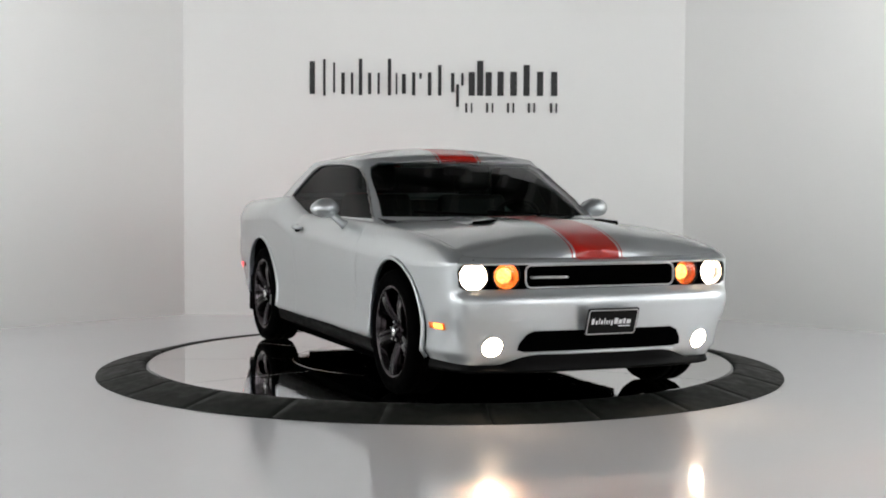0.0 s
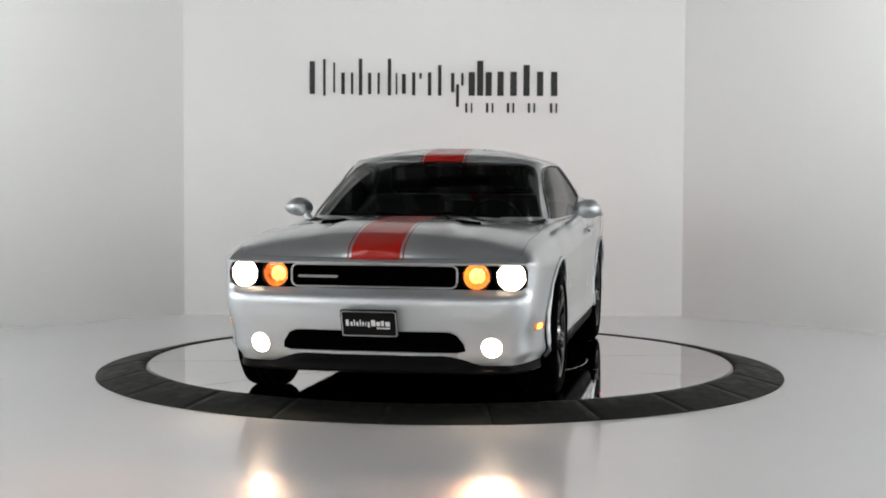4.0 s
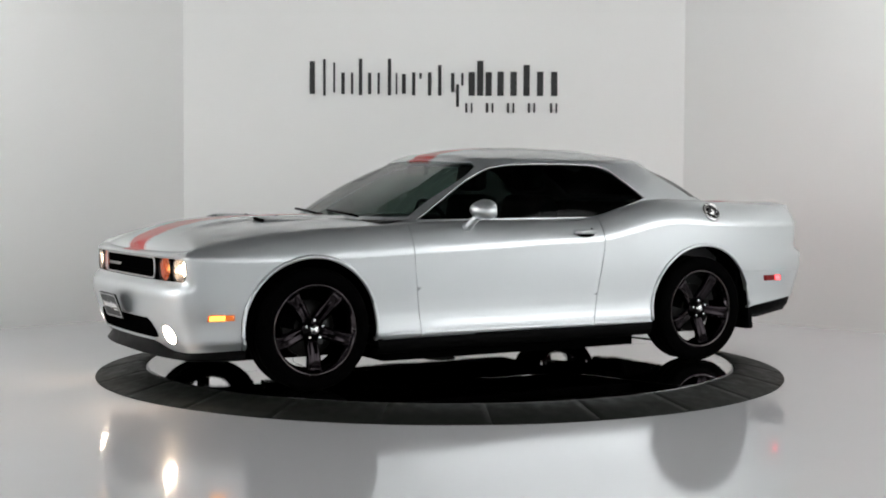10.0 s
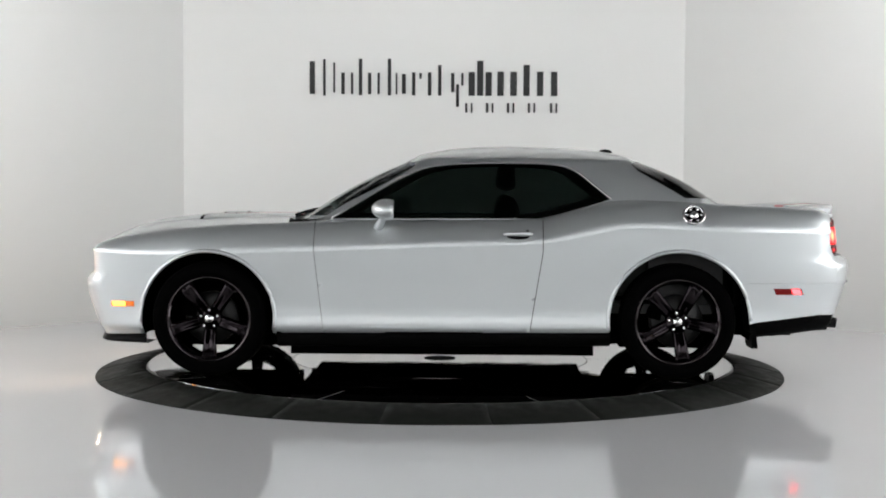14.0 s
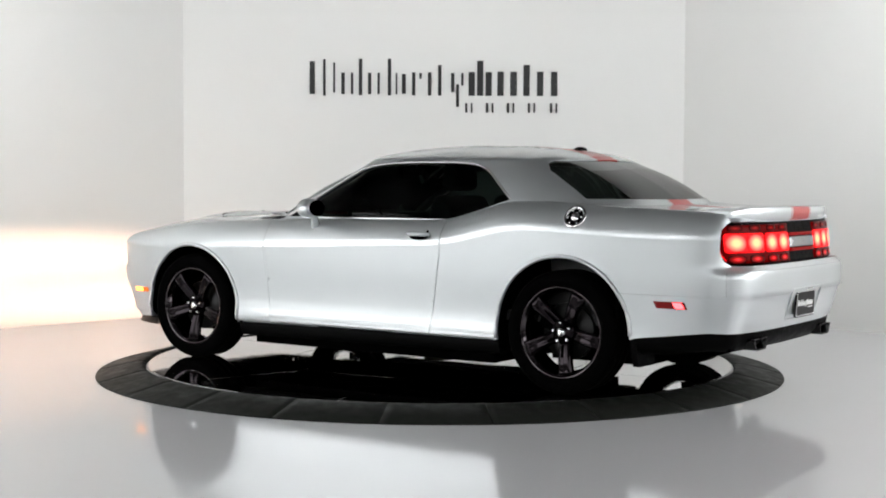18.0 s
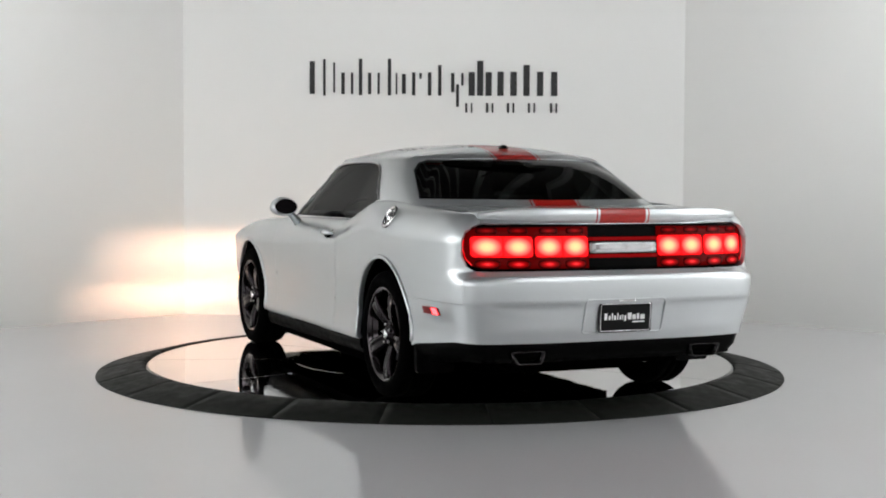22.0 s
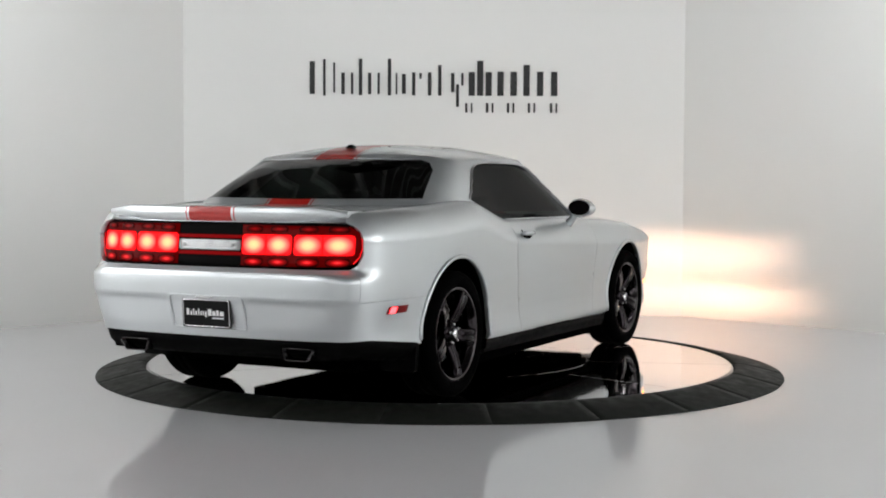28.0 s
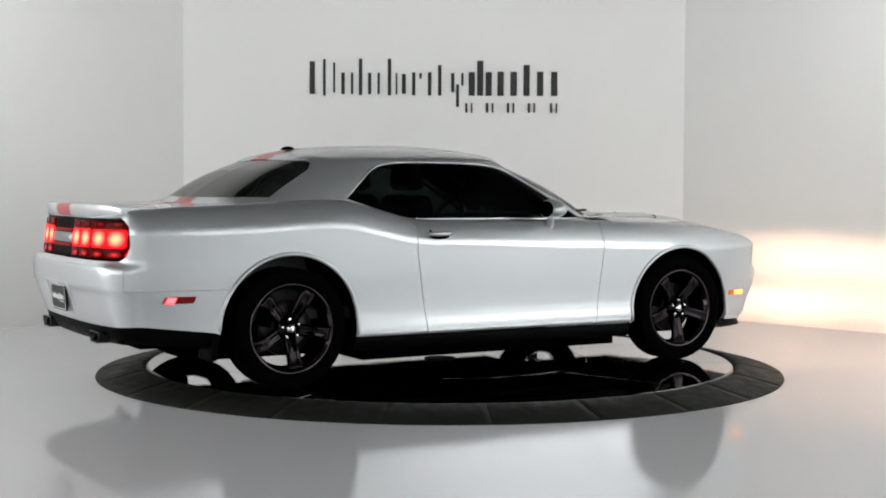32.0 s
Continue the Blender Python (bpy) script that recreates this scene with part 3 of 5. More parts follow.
def body():
    bm = half_shell()
    zl = lambda: bm.faces.layers.int["zone"]
    low = lambda f, c: f[zl()] in (0, 1) and c.y > 0.35
    for ax, r in ((AX_F + 0.012, 0.424), (AX_R - 0.006, 0.438)):
        arch = [(ax + r * math.cos(a), HUB_Z + r * math.sin(a)) for a in np.linspace(-0.3, math.pi + 0.3, 30)]
        bmesh.ops.delete(bm, geom=cut(bm, arch, (0, 2), low), context="FACES")
    door = [(0.764, 0.795), (0.706, 0.281), (-0.595, 0.286), (-0.676, 0.79), (-0.676, 1.1), (0.764, 1.1)]
    dl = take(bm, cut(bm, door, (0, 2), low))
    cap = lambda f, c: f[zl()] in (2, 3)
    hood = take(bm, cut(bm, [(3, -1), (3, 1), (0.90, 1), (0.93, 0.4), (0.945, 0), (0.945, -1)], (0, 1), cap))
    rear = lambda f, c: f[zl()] in (2, 4)
    deck = take(bm, cut(bm, [(-1.80, -1), (-1.80, 1), (-3, 1), (-3, -1)], (0, 1), rear))
    mid = lambda f, c: f[zl()] == 2 and -1.9 < c.x < 0.95
    bmesh.ops.delete(bm, geom=[f for f in bm.faces if mid(f, f.calc_center_median())], context="FACES")
    lo0 = lambda f, c: f[zl()] in (0,)
    fb = take(bm, cut(bm, [(1.7, 0.1), (2.7, 0.1), (2.7, 0.652), (1.7, 0.652)], (0, 2), lambda f, c: lo0(f, c) and c.x > 1.6))
    rb_faces = cut(bm, [(-1.9, 0.1), (-1.9, 0.605), (-2.505, 0.605), (-2.505, 0.1)], (0, 2), lambda f, c: lo0(f, c) and c.x < -1.7)
    rb_faces += cut(bm, [(-2.505, 0.1), (-2.505, 0.745), (-3.2, 0.745), (-3.2, 0.1)], (0, 2), lambda f, c: lo0(f, c) and c.x < -1.7)
    rb_faces = [f for f in bm.faces if lo0(f, f.calc_center_median()) and (inside([(-1.9, 0.1), (-1.9, 0.605), (-2.505, 0.605), (-2.505, 0.1)], f.calc_center_median().x, f.calc_center_median().z) or inside([(-2.505, 0.1), (-2.505, 0.745), (-3.2, 0.745), (-3.2, 0.1)], f.calc_center_median().x, f.calc_center_median().z))]
    rb = take(bm, rb_faces)
    fender = take(bm, [f for f in bm.faces if f.calc_center_median().x > 0.3 and f[zl()] in (0, 1, 3)])
    quarter = take(bm, [f for f in bm.faces if f.calc_center_median().x < -0.3])
    bm.free()
    bmesh.ops.delete(fender, geom=cut(fender, [(-0.1, 0.652), (0.795, 0.652), (0.824, 0.672), (0.828, 0.756), (0.808, 0.782), (-0.1, 0.782)], (1, 2), lambda f, c: c.x > 2.05, 0.05), context="FACES")
    bmesh.ops.delete(quarter, geom=cut(quarter, [(-0.1, 0.774), (0.800, 0.774), (0.838, 0.800), (0.856, 0.85), (0.856, 0.93), (0.838, 0.972), (0.80, 1.0), (0.75, 1.012), (-0.1, 1.012)], (1, 2), lambda f, c: c.x < -2.35, 0.05), context="FACES")
    back = [(-0.1, 0.774), (0.800, 0.774), (0.838, 0.800), (0.856, 0.85), (0.856, 0.93), (0.838, 0.972), (0.80, 1.0), (0.75, 1.012), (-0.1, 1.012)]
    bmesh.ops.delete(deck, geom=cut(deck, back, (1, 2), lambda f, c: c.x < -2.35 and c.z < 1.03, 0.05), context="FACES")
    hole = [(0.638 + 0.056 * math.cos(a), 0.345 + 0.056 * math.sin(a)) for a in np.linspace(0, 2 * math.pi, 32, endpoint=False)]
    bmesh.ops.delete(fb, geom=cut(fb, hole, (1, 2), lambda f, c: c.x > 2.0, 0.03), context="FACES")
    for sheet, gap in ((dl, 0.0036), (fender, 0.0), (quarter, 0.0012)):
        hem(sheet, gap, 0.02, centre=True)
    for nm, sheet in (("door", dl), ("front_fender", fender), ("quarter_panel", quarter)):
        r = mirrored(sheet)
        part(nm, sheet, SILVER, car)
        part(nm, r, SILVER, car)
    # broad red stripe along the middle with a thin outer line
    for nm, sheet in (("hood", hood), ("trunk_lid", deck)):
        stripe(sheet)
        hem(sheet, 0.003, 0.015, centre=True)
        part(nm, both(sheet), [SILVER, RED], car)
    for nm, sheet in (("front_bumper", fb), ("rear_bumper", rb)):
        hem(sheet, 0.0 if nm == "front_bumper" else 0.0005, 0.03 if nm != "front_bumper" else 0.004, centre=True)
        part(nm, both(sheet), SILVER, car)


def stripe(bm):
    for y in (0.135, 0.149, 0.157):
        bmesh.ops.bisect_plane(bm, geom=list(bm.faces) + list(bm.edges) + list(bm.verts), dist=1e-5, plane_co=(0, y, 0), plane_no=(0, 1, 0))
    for f in bm.faces:
        y = f.calc_center_median().y
        f.material_index = 1 if y < 0.135 or 0.149 < y < 0.157 else 0


def greenhouse():
    low = spline([(0.93, 0), (0.915, 0.28), (0.875, 0.53), (0.81, 0.70), (0.71, 0.785), (0.53, 0.808), (0.2, 0.812), (-0.3, 0.816), (-0.8, 0.818), (-1.15, 0.812), (-1.42, 0.792), (-1.62, 0.76), (-1.76, 0.67), (-1.83, 0.43), (-1.86, 0)], 150)
    top = spline([(0.17, 0), (0.16, 0.25), (0.13, 0.44), (0.085, 0.565), (0.02, 0.63), (-0.08, 0.662), (-0.25, 0.676), (-0.5, 0.681), (-0.75, 0.678), (-0.95, 0.667), (-1.08, 0.648), (-1.17, 0.615), (-1.24, 0.53), (-1.287, 0.31), (-1.30, 0)], 150)
    tg = np.gradient(low, axis=0)
    tg /= np.hypot(*tg.T)[:, None]
    nm = np.stack([tg[:, 1], -tg[:, 0]], -1)
    z_t = table((0.2, 1.390), (0.1, 1.387), (0.0, 1.375), (-0.3, 1.367), (-0.9, 1.363), (-1.1, 1.363), (-1.2, 1.377), (-1.31, 1.383))
    roof_z = table((0.2, 1.390), (0.115, 1.420), (-0.08, 1.452), (-0.27, 1.466), (-0.46, 1.471), (-0.85, 1.461), (-1.08, 1.441), (-1.2, 1.418), (-1.31, 1.383))
    bm = bmesh.new()
    zone = bm.faces.layers.int.new("zone")
    UPS, CAP = 20, 14
    grid = []
    for i in range(len(low)):
        x0, y0 = low[i]
        x1, y1 = top[i]
        zb = z_shoulder(x0) - 0.012 if abs(nm[i, 1]) > 0.5 else np.interp(nm[i, 0], [-1, 1], [1.095, 0.985])
        zb = float(min(zb, z_shoulder(max(-1.9, min(0.95, x0))) + 0.02))
        z1 = z_t(x1)
        col = []
        for k in range(UPS + 1):
            t = k / UPS
            b = (0.034 - 0.024 * nm[i, 1] ** 4) * math.sin(math.pi * t)
            col.append(Vector((x0 + (x1 - x0) * t + nm[i, 0] * b, max(0, y0 + (y1 - y0) * t + nm[i, 1] * b), zb + (z1 - zb) * t + b * 0.5)))
        for k in range(1, CAP + 1):
            w = 1 - k / CAP
            xc = -0.55 + (x1 + 0.55) * 0.98
            x = xc + (x1 - xc) * w
            zt = roof_z(x)
            col.append(Vector((x, y1 * w, zt + (z1 - zt) * w**2.6)))
        if i in (0, len(low) - 1):
            for v in col:
                v.y = 0
        grid.append([bm.verts.new(v) for v in col])
    for i in range(len(low) - 1):
        for k in range(UPS + CAP):
            f = bm.faces.new((grid[i][k], grid[i + 1][k], grid[i + 1][k + 1], grid[i][k + 1]))
            nx = nm[i, 0]
            f[zone] = 3 if k >= UPS else 1 if nx > 0.62 else 2 if nx < -0.62 else 0
    bmesh.ops.remove_doubles(bm, verts=bm.verts, dist=5e-5)
    z = bm.faces.layers.int["zone"]
    side = cut(bm, [(0.665, 0.994), (0.30, 1.213), (0.175, 1.278), (0.075, 1.318), (-0.06, 1.339), (-0.26, 1.349), (-0.62, 1.349), (-0.79, 1.335), (-0.89, 1.297), (-1.02, 1.195), (-1.105, 1.124), (-0.76, 1.016), (-0.66, 0.998)], (0, 2), lambda f, c: c.y > 0.4 and f[z] in (0, 1, 2) and c.z < 1.36)
    edge = [v.co.copy() for v in {v for f in side for v in f.verts}]
    rail = []
    for x, h in spline([(0.665, 0.994), (0.30, 1.213), (0.175, 1.278), (0.075, 1.318), (-0.06, 1.339), (-0.26, 1.349), (-0.62, 1.349), (-0.79, 1.335), (-0.89, 1.297), (-1.02, 1.195), (-1.105, 1.124)], 60):
        near = sorted(edge, key=lambda v: (v.x - x) ** 2 + (v.z - h) ** 2)[:3]
        rail.append(Vector((x, sum(v.y for v in near) / 3 + 0.002, h)))
    for s in (-1, 1):
        part("window_trim", tube(bmesh.new(), [(v.x, s * v.y, v.z) for v in rail], 0.0065, 8), STEEL, car, "thin bright trim over the side window")
    qg = take(bm, [f for f in side if f.calc_center_median().x < -0.69])
    sg = take(bm, [f for f in side if f.is_valid and f.calc_center_median().x >= -0.69])
    ws = take(bm, cut(bm, [(-0.1, 1.008), (0.735, 1.008), (0.645, 1.28), (0.618, 1.33), (0.565, 1.358), (-0.1, 1.378)], (1, 2), lambda f, c: c.x > -0.05 and f[z] != 3))
    rw = take(bm, cut(bm, [(-0.1, 1.124), (0.735, 1.130), (0.655, 1.30), (0.61, 1.345), (0.56, 1.362), (-0.1, 1.374)], (1, 2), lambda f, c: c.x < -1.0 and f[z] in (2, 0, 1)))
    for f in bm.faces:
        f.material_index = 0
    stripe(bm)
    hem(bm, 0.0, 0.025, centre=True)
    part("roof", both(bm), [SILVER, RED], car, "silver roof and pillars with a red stripe")
    for nm_, g, m, push in (("side_window", sg, WINDOW, 0.006), ("quarter_window", qg, WINDOW, 0.006)):
        inward(g, push)
        r = mirrored(g)
        part(nm_, g, m, car, "dark tinted glass")
        part(nm_, r, m, car, "dark tinted glass")
    for nm_, g, m in (("windshield", ws, WINDSHIELD), ("rear_window", rw, REAR_GLASS)):
        inward(g, 0.006)
        part(nm_, both(g), m, car, "tinted glass")


def inward(bm, d):
    bmesh.ops.recalc_face_normals(bm, faces=bm.faces)
    bm.normal_update()
    c = Vector((-0.4, 0, 0.9))
    s = sum(v.normal.dot(v.co - c) for v in bm.verts)
    for v in bm.verts:
        y = v.co.y
        v.co -= v.normal * d * (1 if s > 0 else -1)
        if abs(y) < 1e-5:
            v.co.y = 0


body()
greenhouse()


def arch_lip(ax, r, s):
    bm = bmesh.new()
    pts = []
    for a in np.linspace(-0.22, math.pi + 0.16, 40):
        x, z = ax + (r + 0.004) * math.cos(a), HUB_Z + (r + 0.004) * math.sin(a)
        if z < z_low(x):
            continue
        i = 40 + int(np.argmin(np.abs(plan[40:160, 0] - x)))
        y = shell_xy(i, z, z_crease(x))[1]
        pts.append((x, s * (y + 0.002), z))
    tube(bm, pts, 0.012, 8)
    part("arch_lip", bm, SILVER, car)
    bm = bmesh.new()
    ring = []
    for y in (0.50, 0.892 if ax > 0 else 0.905):
        ring.append([bm.verts.new((ax + (r + 0.012) * math.cos(a), s * y, HUB_Z + (r + 0.012) * math.sin(a))) for a in np.linspace(-0.25, math.pi + 0.25, 28)])
    for i in range(27):
        bm.faces.new((ring[0][i], ring[0][i + 1], ring[1][i + 1], ring[1][i]))
    bm.faces.new(ring[0])
    part("wheel_well", bm, DARK, car, "black wheel well")


for s in (-1, 1):
    arch_lip(AX_F + 0.012, 0.424, s)
    arch_lip(AX_R - 0.006, 0.438, s)


def wheel(x, s, turn):
    """Tyre, rim, five spokes, hub and nuts, its outer face towards s."""
    root = new("wheel")
    root.parent = car
    root.matrix_basis = pose(x, s * 0.82, HUB_Z, 0, 0, 0 if s > 0 else 180)
    R = WHEEL_R
    bm = lathe(bmesh.new(), [(0.262, -0.105), (0.285, -0.118), (0.325, -0.120), (0.348, -0.108), (R, -0.085), (R, -0.03), (R - 0.006, -0.028), (R - 0.006, -0.022), (R, -0.02), (R, 0.02), (R - 0.006, 0.022), (R - 0.006, 0.028), (R, 0.03), (R, 0.085), (0.350, 0.106), (0.325, 0.118), (0.290, 0.117), (0.266, 0.105), (0.262, 0.09)], 64)
    part("tyre", sharp(bm, 40), TYRE, root, "black rubber tyre")
    bm = lathe(bmesh.new(), [(0.262, -0.10), (0.250, -0.085), (0.235, -0.06), (0.228, 0.0), (0.236, 0.06), (0.250, 0.085), (0.262, 0.098), (0.270, 0.106), (0.264, 0.109), (0.254, 0.103), (0.244, 0.086)], 64)
    part("rim", bm, RIM_CHROME, root, "black chrome rim, lightened for its reflections")
    for k in range(5):
        a = 2 * math.pi * k / 5 + radians(turn)
        bm = bmesh.new()
        rows = []
        for t in np.linspace(0, 1, 9):
            r = 0.052 + t * (0.252 - 0.052)
            w = 0.036 + 0.006 * t + 0.014 * max(0, t - 0.6)
            yc = 0.052 + 0.05 * math.sin(t * 1.75)
            crest = 0.010 * (1 - t) + 0.004
            row = []
            for u, h in ((-1, -0.035), (-1, 0.0), (-0.55, crest), (-0.3, crest * 0.4), (0.3, crest * 0.4), (0.55, crest), (1, 0.0), (1, -0.035)):
                row.append(bm.verts.new((r * math.cos(a) - u * w * math.sin(a), yc + h, r * math.sin(a) + u * w * math.cos(a))))
            rows.append(row)
        for p, q in zip(rows, rows[1:]):
            for i in range(8):
                bm.faces.new((p[i], p[(i + 1) % 8], q[(i + 1) % 8], q[i]))
        bm.faces.new(rows[0])
        bm.faces.new(rows[-1][::-1])
        part("spoke", sharp(bm, 28), DARK_CHROME, root, "black chrome spoke")
    bm = lathe(bmesh.new(), [(0.07, 0.0), (0.074, 0.055), (0.066, 0.075), (0.04, 0.080), (0.036, 0.088), (0.030, 0.094), (0.0005, 0.096)], 32)
    part("hub", sharp(bm, 40), DARK_CHROME, root, "black chrome hub")
    bm = lathe(bmesh.new(), [(0.027, 0.094), (0.024, 0.101), (0.0005, 0.103)], 24)
    part("centre_cap", bm, CHROME, root, "small silver centre cap")
    for k in range(5):
        a = 2 * math.pi * (k + 0.5) / 5 + radians(turn)
        bm = lathe(bmesh.new(), [(0.011, 0.06), (0.011, 0.088), (0.007, 0.094), (0.0005, 0.095)], 6)
        bmesh.ops.translate(bm, verts=bm.verts, vec=(0.055 * math.cos(a), 0, 0.055 * math.sin(a)))
        part("lug_nut", bm, CHROME, root, "chrome lug nut", smooth=False)
    bm = lathe(bmesh.new(), [(0.07, 0.005), (0.165, 0.005), (0.168, 0.0), (0.168, -0.022), (0.165, -0.027), (0.07, -0.027)], 40)
    part("brake_disc", sharp(bm), IRON, root, "grey iron brake disc")
    bm = bmesh.new()
    a0 = 0.5
    out = [(0.10 * math.cos(a), 0.10 * math.sin(a)) for a in np.linspace(a0 - 0.5, a0 + 0.5, 8)] + [(0.19 * math.cos(a), 0.19 * math.sin(a)) for a in np.linspace(a0 + 0.4, a0 - 0.4, 8)]
    prism(bm, out, lambda u, v, k: (u, -0.04 + k, v), 0.06)
    part("brake_caliper", bm, DARK, root, "dark brake caliper", smooth=False)
    return root


for s in (1, -1):
    wheel(AX_F, s, -90)
    wheel(AX_R, s, 118)


def on_front(y, z, d=0.0):
    return Vector((front_x(y, z) + d, y, z))


def sheet_on(place, ys, zs):
    """A bowed sheet of quads: place(y, z) for all of ys and zs."""
    bm = bmesh.new()
    g = [[bm.verts.new(place(y, z)) for z in zs] for y in ys]
    for a, b in zip(g, g[1:]):
        for k in range(len(zs) - 1):
            bm.faces.new((a[k], b[k], b[k + 1], a[k + 1]))
    return bm


def rounded(y0, y1, z0, z1, r, n=6):
    out = []
    for cy, cz, a in ((y1 - r, z1 - r, 0), (y0 + r, z1 - r, 90), (y0 + r, z0 + r, 180), (y1 - r, z0 + r, 270)):
        out += [(cy + r * math.cos(radians(a + 90 * k / n)), cz + r * math.sin(radians(a + 90 * k / n))) for k in range(n + 1)]
    return out


def plate_on(place, outline, depth, back=0.03):
    """A slab whose outline lies on a bowed face; depth stands out, back goes in."""
    bm = bmesh.new()
    pts = []
    for (a, b), (c, d) in zip(outline, outline[1:] + outline[:1]):
        m = max(1, int(math.hypot(c - a, d - b) / 0.06))
        pts += [(a + (c - a) * k / m, b + (d - b) * k / m) for k in range(m)]
    hi = [bm.verts.new(place(y, z, depth)) for y, z in pts]
    lo = [bm.verts.new(place(y, z, -back)) for y, z in pts]
    n = len(pts)
    # fill the face in strips so that it follows the bow
    cy = sum(p[0] for p in pts) / n
    cz = sum(p[1] for p in pts) / n
    rings = [hi]
    for k in (0.8, 0.55, 0.3):
        rings.append([bm.verts.new(place(cy + (y - cy) * k, cz + (z - cz) * k, depth)) for y, z in pts])
    for p, q in zip(rings, rings[1:]):
        for i in range(n):
            bm.faces.new((p[i], p[(i + 1) % n], q[(i + 1) % n], q[i]))
    bm.faces.new(rings[-1])
    for i in range(n):
        bm.faces.new((lo[i], lo[(i + 1) % n], hi[(i + 1) % n], hi[i]))
    return sharp(bm, 40)


def outline_tube(place, outline, r, d=0.0):
    pts = [place(y, z, d) for y, z in outline + outline[:2]]
    return tube(bmesh.new(), pts, r, 8, ends=False)


def nose():
    flat = lambda y, z, d: Vector((2.216 - 0.050 * (abs(y) / 0.85) ** 2 - 0.018 * (abs(y) / 0.85) ** 8 + d, y, z))
    bm = sheet_on(lambda y, z: flat(y, z, 0.006), list(np.linspace(-0.835, 0.835, 168)), list(np.linspace(0.636, 0.788, 17)))
    away = [f for f in bm.faces if min(math.hypot(f.calc_center_median().y - q, f.calc_center_median().z - 0.722) for q in (-0.738, -0.555, 0.555, 0.738)) < (0.084 if abs(f.calc_center_median().y) > 0.65 else 0.072)]
    bmesh.ops.delete(bm, geom=away, context="FACES")
    part("front_panel", bm, DARK, car, "black panel behind grille and lamps")
    grille = new("grille")
    grille.parent = car
    bm = outline_tube(flat, rounded(-0.455, 0.455, 0.660, 0.780, 0.035), 0.0055, 0.030)
    part("grille_frame", bm, STEEL, grille, "thin bright grille frame")
    for z in np.linspace(0.675, 0.765, 6):
        bm = tube(bmesh.new(), [flat(y, z, 0.012) for y in np.linspace(-0.44, 0.44, 17)], 0.0032, 6)
        part("grille_bar", bm, DARK, grille)
    bm = plate_on(flat, rounded(-0.42, -0.20, 0.707, 0.720, 0.005), 0.026, 0.0)
    part("badge", bm, BADGE, grille, "small bright badge as a plain bar")
    for s in (-1, 1):
        for nm, y, r in (("headlight", 0.738, 0.076), ("turn_signal", 0.555, 0.071)):
            lamp_ = new(nm)
            lamp_.parent = car
            c = flat(s * y, 0.722, 0.008)
            face = Vector((1, s * (0.115 if y > 0.7 else 0.085), 0)).normalized()
            side = Vector((-face.y, face.x, 0))
            bm = bmesh.new()
            ring = [c + (side * math.cos(a) + Vector((0, 0, 1)) * math.sin(a)) * (r + 0.006) for a in np.linspace(0, 2 * math.pi, 33)]
            tube(bm, ring, 0.008, 8, ends=False)
            part("bezel", bm, GLOSS_BLACK, lamp_, "black lamp bezel")
            def turned(profile, n=48):
                bm = bmesh.new()
                rows = [[bm.verts.new(c + face * d + (side * math.cos(a) + Vector((0, 0, 1)) * math.sin(a)) * q) for a in np.linspace(0, 2 * math.pi, n, endpoint=False)] for q, d in profile]
                for p, q in zip(rows, rows[1:]):
                    for k in range(n):
                        bm.faces.new((p[k], p[(k + 1) % n], q[(k + 1) % n], q[k]))
                return bm
            big = nm == "headlight"
            if big:
                part("bucket", turned([(0.083, 0.004), (0.088, 0.003), (0.089, -0.02)]), GLOSS_BLACK, lamp_, "black lamp bucket")
                part("reflector", turned([(0.052, -0.046), (0.062, -0.036), (0.072, -0.020), (0.083, 0.004)]), REFLECTOR, lamp_, "chrome reflector bowl")
                part("lens", disc(bmesh.new(), c - face * 0.044, face, 0.055, 32, 1.0, 0.010), HEADLAMP, lamp_, "lit white lamp")
                beam_box(lamp_, c - face * 0.052, face, BEAM, 4.6, 0.16, 0.0115)
            else:
                part("reflector", turned([(0.040, -0.046), (0.052, -0.036), (0.062, -0.020), (0.073, 0.002)]), AMBER, lamp_, "amber reflector bowl")
                part("bulb_glow", disc(bmesh.new(), c - face * 0.044, face, 0.043, 24, 1.0, 0.016), AMBER_CORE, lamp_, "bright amber bulb")
            part("cover_glass", disc(bmesh.new(), c + face * 0.003, face, r + 0.003, 32, 1.0, 0.010), LENS, lamp_, "clear lamp glass")
        fog = new("fog_light")
        fog.parent = car
        c = on_front(s * 0.638, 0.345, -0.006)
        face = Vector((1, s * 0.25, 0)).normalized()
        bm = plate_on(on_front, [(s * 0.638 + 0.052 * math.cos(a), 0.345 + 0.052 * math.sin(a)) for a in np.linspace(0, 2 * math.pi, 40, endpoint=False)], 0.003, 0.0)
        part("lens", bm, FOGLAMP, fog, "lit white lens")
        bm = outline_tube(on_front, [(s * 0.638 + 0.056 * math.cos(a), 0.345 + 0.056 * math.sin(a)) for a in np.linspace(0, 2 * math.pi, 40, endpoint=False)], 0.005, 0.0)
        part("bezel", bm, SILVER, fog, "thin silver lamp bezel")
        beam_box(fog, c - face * 0.008, face, FOG_BEAM, 5.6, 0.16, 0.0088)
    # lower intake, chin and plate
    at = lambda y, z, d: on_front(y, z, d)
    bm = plate_on(at, [(-0.46, 0.315), (0.46, 0.315), (0.50, 0.325), (0.495, 0.36), (0.46, 0.41), (0.42, 0.428), (-0.42, 0.428), (-0.46, 0.41), (-0.495, 0.36), (-0.50, 0.325)], 0.006, 0.02)
    part("lower_intake", bm, DARK, car, "black lower air intake")
